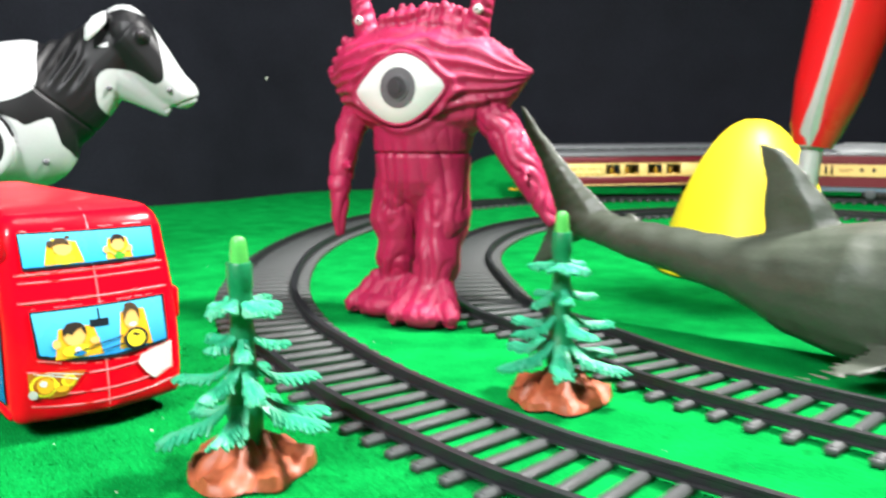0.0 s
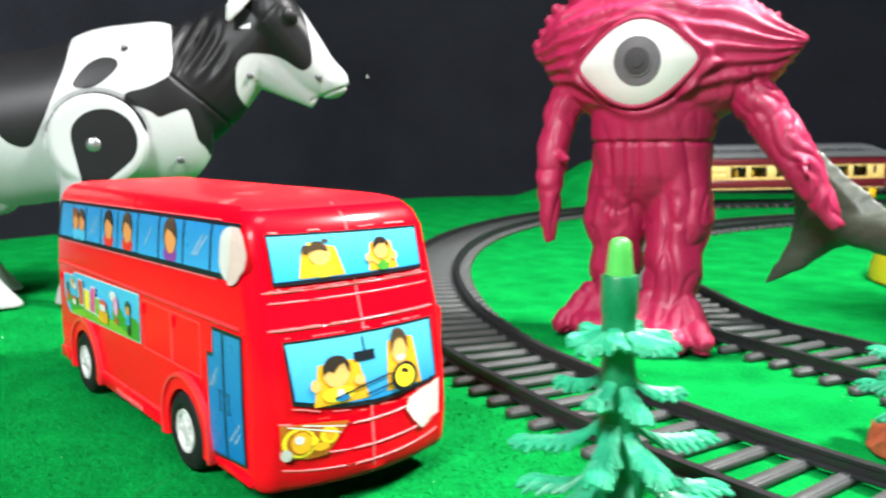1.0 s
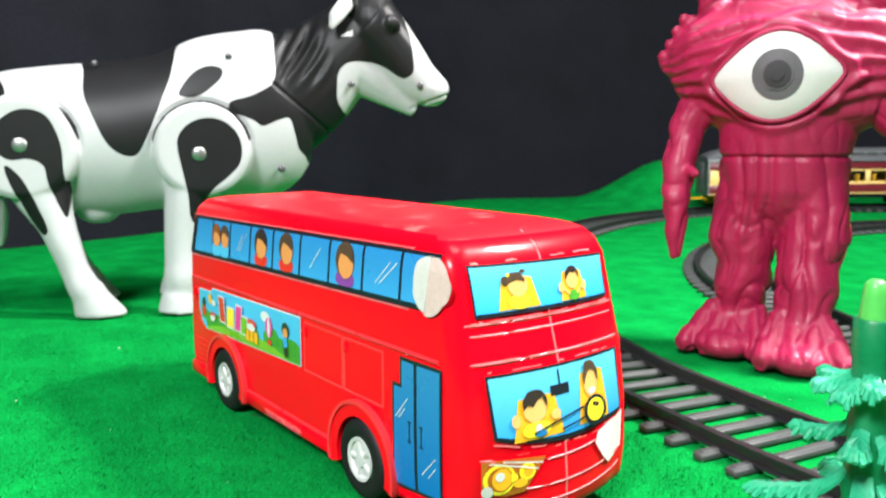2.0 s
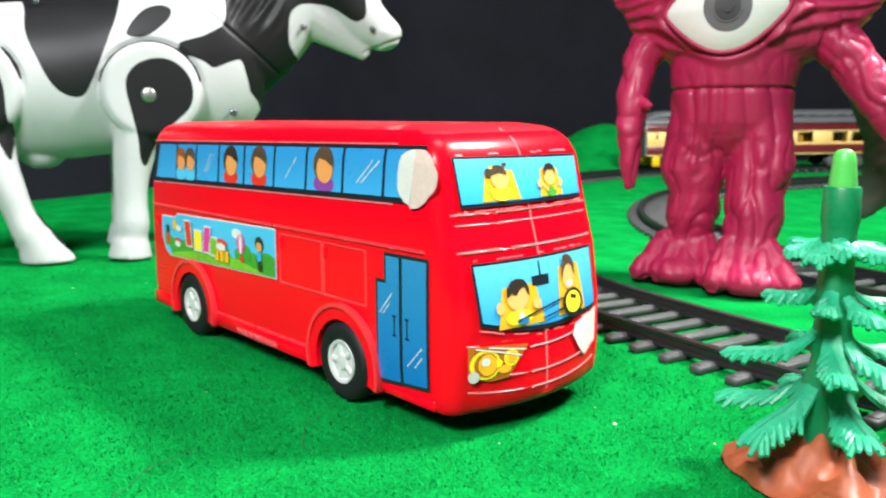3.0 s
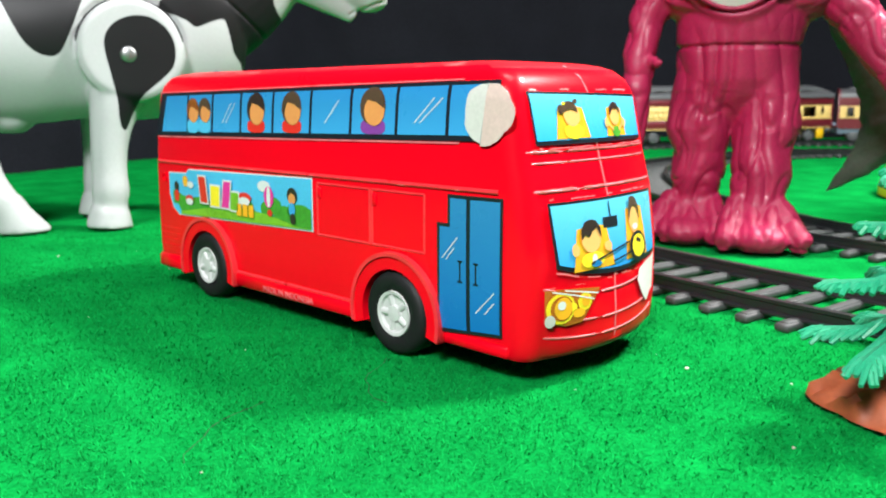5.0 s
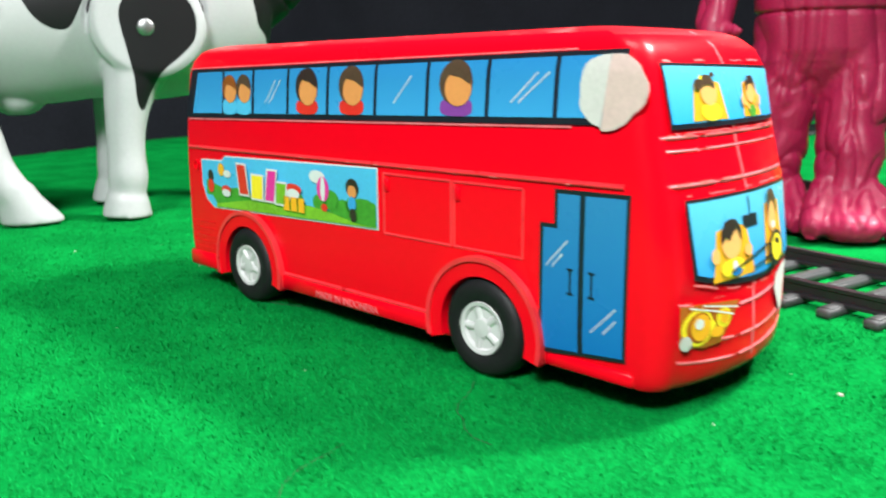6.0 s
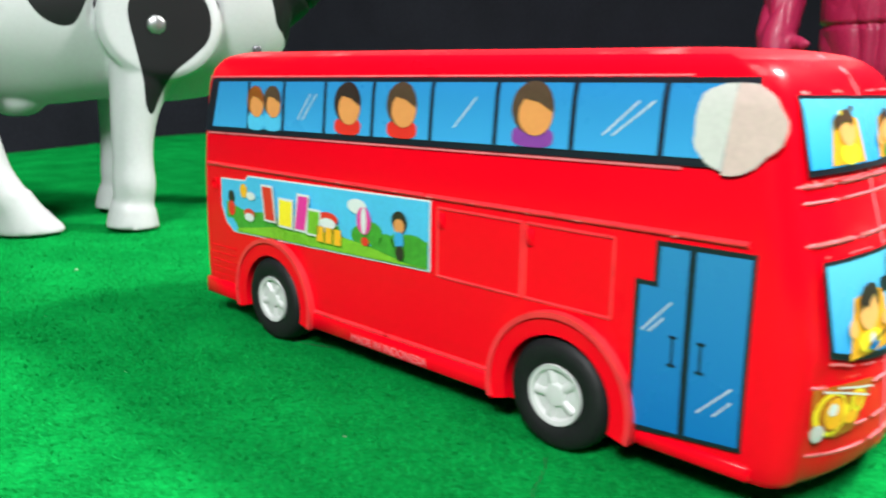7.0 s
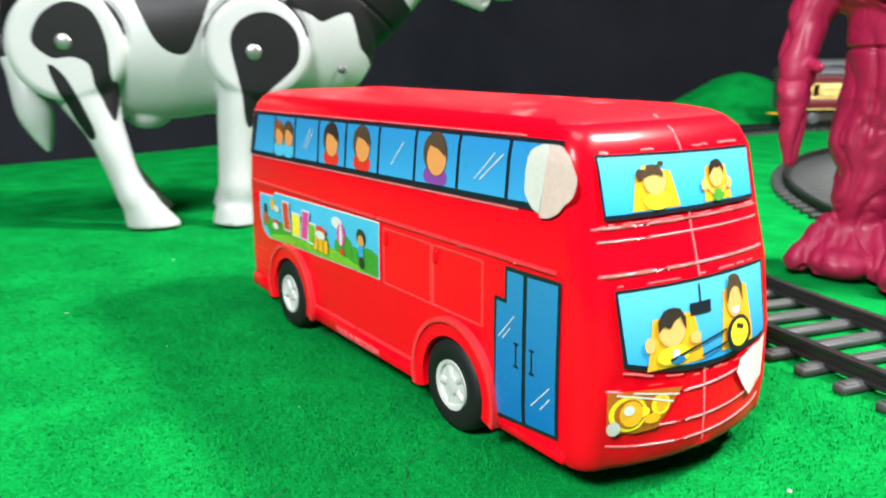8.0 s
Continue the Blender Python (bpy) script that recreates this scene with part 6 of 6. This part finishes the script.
    # rear plate with buffers and coupling
    rim = [(0.228, 0.19), (0.228, 0.56), (0.205, 0.615), (0.14, 0.655), (0.0, 0.672), (-0.14, 0.655), (-0.205, 0.615), (-0.228, 0.56), (-0.228, 0.19)]
    part("rear_plate", Shape().loft([[(-length / 2 - 0.024, y, z) for y, z in rim], [(-length / 2, y, z) for y, z in rim]]), MAROON, eng, "flat maroon rear plate")
    part("rear_sill", Shape().box(-length / 2 - 0.05, -length / 2 + 0.002, -0.235, 0.235, 0.178, 0.192, 0.004), MAROON, eng)
    for side in (-1, 1):
        part("buffer", Shape().box(-length / 2 - 0.075, -length / 2 - 0.02, side * 0.155 - 0.05, side * 0.155 + 0.05, 0.196, 0.230, 0.01), CHASSIS, eng, "pale blue-grey buffer block")
    part("rear_beam", Shape().box(-length / 2 - 0.02, -length / 2 + 0.06, -0.20, 0.20, 0.085, 0.176, 0.012), CHASSIS, eng)
    part("coupling_hook", Shape().tube([(-length / 2, 0, 0.13), (-length / 2 - 0.12, 0, 0.135), (-length / 2 - 0.15, 0, 0.10)], 0.018, 8), CHASSIS, eng)
    part("nose_lamp", Shape().tube([(1.03, 0, 0.37), (1.06, 0, 0.37)], 0.035, 16), SILVER_GREY, eng)
    bogie(-0.70, eng)
    bogie(0.55, eng)


TRAIN = 13.9  # where the middle of the coach stands, along the outer track
make_coach(TRAIN)
make_engine(TRAIN + 2.78)


# ---------------------------------------------------------------- things behind the tracks
def make_shark():
    sh = Shape()
    spine = [(-0.34, 0.0, 0.53, 0.06, 0.03), (-0.20, 0.0, 0.52, 0.085, 0.055), (0.02, 0.0, 0.485, 0.095, 0.085), (0.20, 0.0, 0.45, 0.105, 0.10), (0.45, 0.0, 0.42, 0.115, 0.12), (0.80, 0.0, 0.375, 0.14, 0.16), (1.10, 0.0, 0.34, 0.24, 0.23), (1.40, 0.0, 0.335, 0.31, 0.28), (1.80, 0.0, 0.335, 0.33, 0.29), (2.20, 0.0, 0.33, 0.27, 0.24), (2.50, 0.0, 0.32, 0.17, 0.16), (2.68, 0.0, 0.32, 0.05, 0.05)]
    sh.loft([[(x, y + ry * math.cos(a), z + rz * math.sin(a)) for a in [2 * math.pi * k / 24 for k in range(24)]] for x, y, z, rz, ry in spine])
    def fin(points, thick):
        """A flat fin whose outline is given as pairs of leading and trailing edge."""
        rings = []
        for (ax, ay, az), (bx, by, bz), t in points:
            cx, cy, cz = (ax + bx) / 2, (ay + by) / 2, (az + bz) / 2
            n = thick * t
            rings.append([(ax, ay, az), ((ax + cx) / 2, cy + n, (az + cz) / 2), ((bx + cx) / 2, cy + n * 0.6, (bz + cz) / 2), (bx, by, bz), ((bx + cx) / 2, cy - n * 0.6, (bz + cz) / 2), ((ax + cx) / 2, cy - n, (az + cz) / 2)])
        sh.loft(rings)
    fin([((0.10, 0, 0.56), (-0.38, 0, 0.50), 1.0), ((-0.02, 0, 0.65), (-0.395, 0, 0.64), 0.9), ((-0.15, 0, 0.75), (-0.43, 0, 0.74), 0.8), ((-0.28, 0, 0.86), (-0.485, 0, 0.85), 0.6), ((-0.43, 0, 1.00), (-0.56, 0, 0.99), 0.45), ((-0.545, 0, 1.12), (-0.60, 0, 1.11), 0.3), ((-0.592, 0, 1.165), (-0.608, 0, 1.16), 0.15)], 0.05)
    fin([((-0.02, 0, 0.46), (-0.38, 0, 0.53), 1.0), ((-0.18, 0, 0.38), (-0.405, 0, 0.42), 0.8), ((-0.32, 0, 0.285), (-0.455, 0, 0.31), 0.55), ((-0.44, 0, 0.215), (-0.50, 0, 0.225), 0.3), ((-0.512, 0, 0.182), (-0.522, 0, 0.188), 0.15)], 0.05)
    fin([((1.34, 0, 0.56), (0.94, 0, 0.46), 1.0), ((1.24, 0, 0.70), (0.935, 0, 0.62), 0.8), ((1.13, 0, 0.83), (0.93, 0, 0.78), 0.5), ((1.02, 0, 0.925), (0.90, 0, 0.90), 0.3), ((0.93, 0, 0.965), (0.885, 0, 0.968), 0.15)], 0.05)
    fin([((0.32, 0, 0.52), (0.20, 0, 0.52), 1.0), ((0.21, 0, 0.585), (0.16, 0, 0.59), 0.3)], 0.02)
    for s in (-1, 1):
        fin([((1.85, 0.16 * s, 0.22), (1.55, 0.16 * s, 0.20), 1.0), ((1.60, 0.42 * s, 0.10), (1.42, 0.42 * s, 0.09), 0.7), ((1.36, 0.56 * s, 0.05), (1.30, 0.56 * s, 0.05), 0.5)], 0.035)
    mesh = melt("shark_figurine", sh, 0.011, 7)
    p, n = points_of(mesh)
    x, y, z = p.T
    ridges = np.sin((z * 1.0 - x * 0.55) * 85 + 3 * lumps(p, 3.0)) * np.clip((0.35 - x) * 4, 0, 1)
    p = p + n * (0.0014 * ridges + 0.008 * lumps(p, 9.0))[:, None]
    p[:, 2] = np.maximum(p[:, 2], 0.0)
    co = (p * D).astype(np.float32)
    mesh.vertices.foreach_set("co", co.ravel())
    mesh.materials.append(SHARK)
    mesh.polygons.foreach_set("use_smooth", [True] * len(mesh.polygons))
    ob = new("shark_figurine", mesh)
    ob.matrix_world = at(0.0, 2.95, 0.0, 0)
    tagged(ob, "dark grey-green rubber shark figurine lying on green felt", "toy shark")


def make_dome():
    root = thing("yellow_dome", at(-0.17, 4.90, 0.0, 20), "glossy yellow plastic egg-shaped toy with a red rim", "toy")
    rings = []
    for z in (0.0, 0.06, 0.14, 0.24, 0.34, 0.44, 0.54, 0.64, 0.74, 0.83, 0.91, 0.98, 1.03, 1.06, 1.075):
        r = 0.655 * (1 - z / 1.08) ** 0.47 * (1 if z else 0.98)
        rings.append([(r * math.cos(b), r * math.sin(b), z) for b in [2 * math.pi * i / 48 for i in range(48)]])
    part("shell", Shape().loft(rings), EGG_YELLOW, root, smooth=60)
    rim = Shape()
    rim.tube([(0.285 + 0.055 * math.cos(t), -0.455 + 0.035 * math.cos(t), 0.40 + 0.20 * math.sin(t)) for t in [2 * math.pi * k / 32 for k in range(33)]], 0.035, 10, cap=(False, False))
    part("rim", rim, LEG_RED, root, "red rim")


def make_standing_figurine():
    """A standing figurine of which one leg shows."""
    sh = Shape()
    sh.tube([(0.0, 0.0, 0.0), (0.0, 0.0, 0.10), (0.02, 0.02, 0.40), (0.04, 0.035, 0.70), (0.065, 0.045, 0.98)], [0.16, 0.12, 0.070, 0.062, 0.06], 20, mat=1)
    sh.tube([(0.060, 0.045, 0.92), (0.075, 0.05, 1.02), (0.13, 0.06, 1.25), (0.22, 0.08, 1.65), (0.29, 0.10, 2.05)], [0.105, 0.14, 0.185, 0.215, 0.235], 24)
    stripe = []
    for x, y, z, w in ((0.060, -0.050, 0.92, 0.058), (0.073, -0.094, 1.02, 0.058), (0.125, -0.134, 1.25, 0.040), (0.215, -0.145, 1.65, 0.036), (0.285, -0.142, 2.05, 0.04)):
        stripe.append([(x - w, y + 0.02, z), (x, y - 0.012, z), (x + w, y + 0.02, z), (x, y + 0.06, z)])
    sh.loft(stripe, mat=1)
    sh.tube([(0.98, 0.30, 0.0), (0.98, 0.30, 0.40), (0.92, 0.28, 0.72)], [0.14, 0.085, 0.095], 20, mat=1)
    sh.tube([(0.92, 0.28, 0.70), (0.76, 0.24, 1.25), (0.58, 0.18, 2.05)], [0.09, 0.165, 0.20], 24)
    sh.tube([(0.42, 0.14, 1.95), (0.38, 0.14, 2.5), (0.38, 0.14, 3.1)], [0.34, 0.30, 0.40], 24)
    sh.ball((0.38, 0.14, 3.5), (0.22, 0.24, 0.28), 18, mat=1)
    ob = new("standing_figurine", build("standing_figurine", sh, [LEG_RED, LEG_SILVER]))
    ob.matrix_world = at(0.61, 3.95, 0.0, 15)
    tagged(ob, "tall scarlet and silver vinyl figurine standing on green felt", "figurine")


make_shark()
make_dome()
make_standing_figurine()


# ---------------------------------------------------------------- lint and stray fibres on the felt
def make_lint():
    k = random.Random(11)
    sh = Shape()
    for i in range(60):
        x, y, r = k.uniform(-3.2, 1.8), k.uniform(-1.2, 2.2), k.uniform(0.0016, 0.0048)
        sh.ball((x, y, ground_z(x, y) + r * 0.6), (r, r * k.uniform(0.6, 1.3), r * 0.7), 6)
    sh.ball((0.07, 0.38, 0.008), (0.006, 0.005, 0.004), 8)
    sh.ball((-6.62, 4.69, 1.63), (0.018, 0.018, 0.020), 8)  # caught on the curtain
    tagged(new("lint", build("lint", sh, LINT)), "pale specks of lint scattered over the felt", "lint", kind="stuff")
    fib = Shape()
    for i in range(9):
        x, y, a = k.uniform(-3.4, 1.0), k.uniform(-1.2, 1.0), k.uniform(0, 6.28)
        pts = []
        for j in range(9):
            pts.append((x, y, ground_z(x, y) + 0.006))
            a += k.uniform(-0.5, 0.5)
            x, y = x + 0.045 * math.cos(a), y + 0.045 * math.sin(a)
        fib.tube(pts, 0.0007, 4)
    tagged(new("stray_fibre", build("stray_fibre", fib, HAIRLINE)), "thin dark stray fibres lying on the felt", "fibre", kind="stuff")


make_lint()


def make_nap():
    """The short raised fibres of the felt, where it is seen from close by."""
    n = 340000
    rng = np.random.default_rng(4)
    x, y = rng.uniform(-3.6, 1.3, n), rng.uniform(-1.15, 1.0, n)
    clump = np.sin(x * 31 + 3 * np.sin(y * 17)) * np.sin(y * 37 + 2.5 * np.sin(x * 23)) + np.sin(x * 11 + y * 7) * np.sin(y * 13 - x * 5)
    keep = rng.random(n) < (0.72 + 0.28 * clump) * np.clip(1.25 - 0.22 * np.hypot(x - 0.4, y + 0.6), 0.15, 1)
    x, y = x[keep], y[keep]
    n = len(x)
    z = np.array([ground_z(a, b) for a, b in zip(x, y)]) - 0.001
    a, b = rng.uniform(0, 6.283, n), rng.uniform(0, 6.283, n)
    long, rise, w = rng.uniform(0.006, 0.021, n), rng.uniform(0.002, 0.014, n), 0.0015
    base0 = np.stack([x - w * np.sin(a), y + w * np.cos(a), z], 1)
    base1 = np.stack([x + w * np.sin(a), y - w * np.cos(a), z], 1)
    tip = np.stack([x + long * np.cos(a), y + long * np.sin(a), z + rise], 1)
    verts = (np.stack([base0, base1, tip], 1).reshape(-1, 3) * D).tolist()
    mesh = bpy.data.meshes.new("felt_nap")
    mesh.from_pydata(verts, [], [(3 * i, 3 * i + 1, 3 * i + 2) for i in range(n)])
    mesh.materials.append(NAP)
    tagged(new("felt_nap", mesh), "short raised green fibres of the felt", "felt", kind="stuff")


make_nap()

# ---------------------------------------------------------------- sleepers
lay_sleepers(outer_track, OUTER, outer_tangent)
lay_sleepers(inner_track, INNER, inner_tangent)
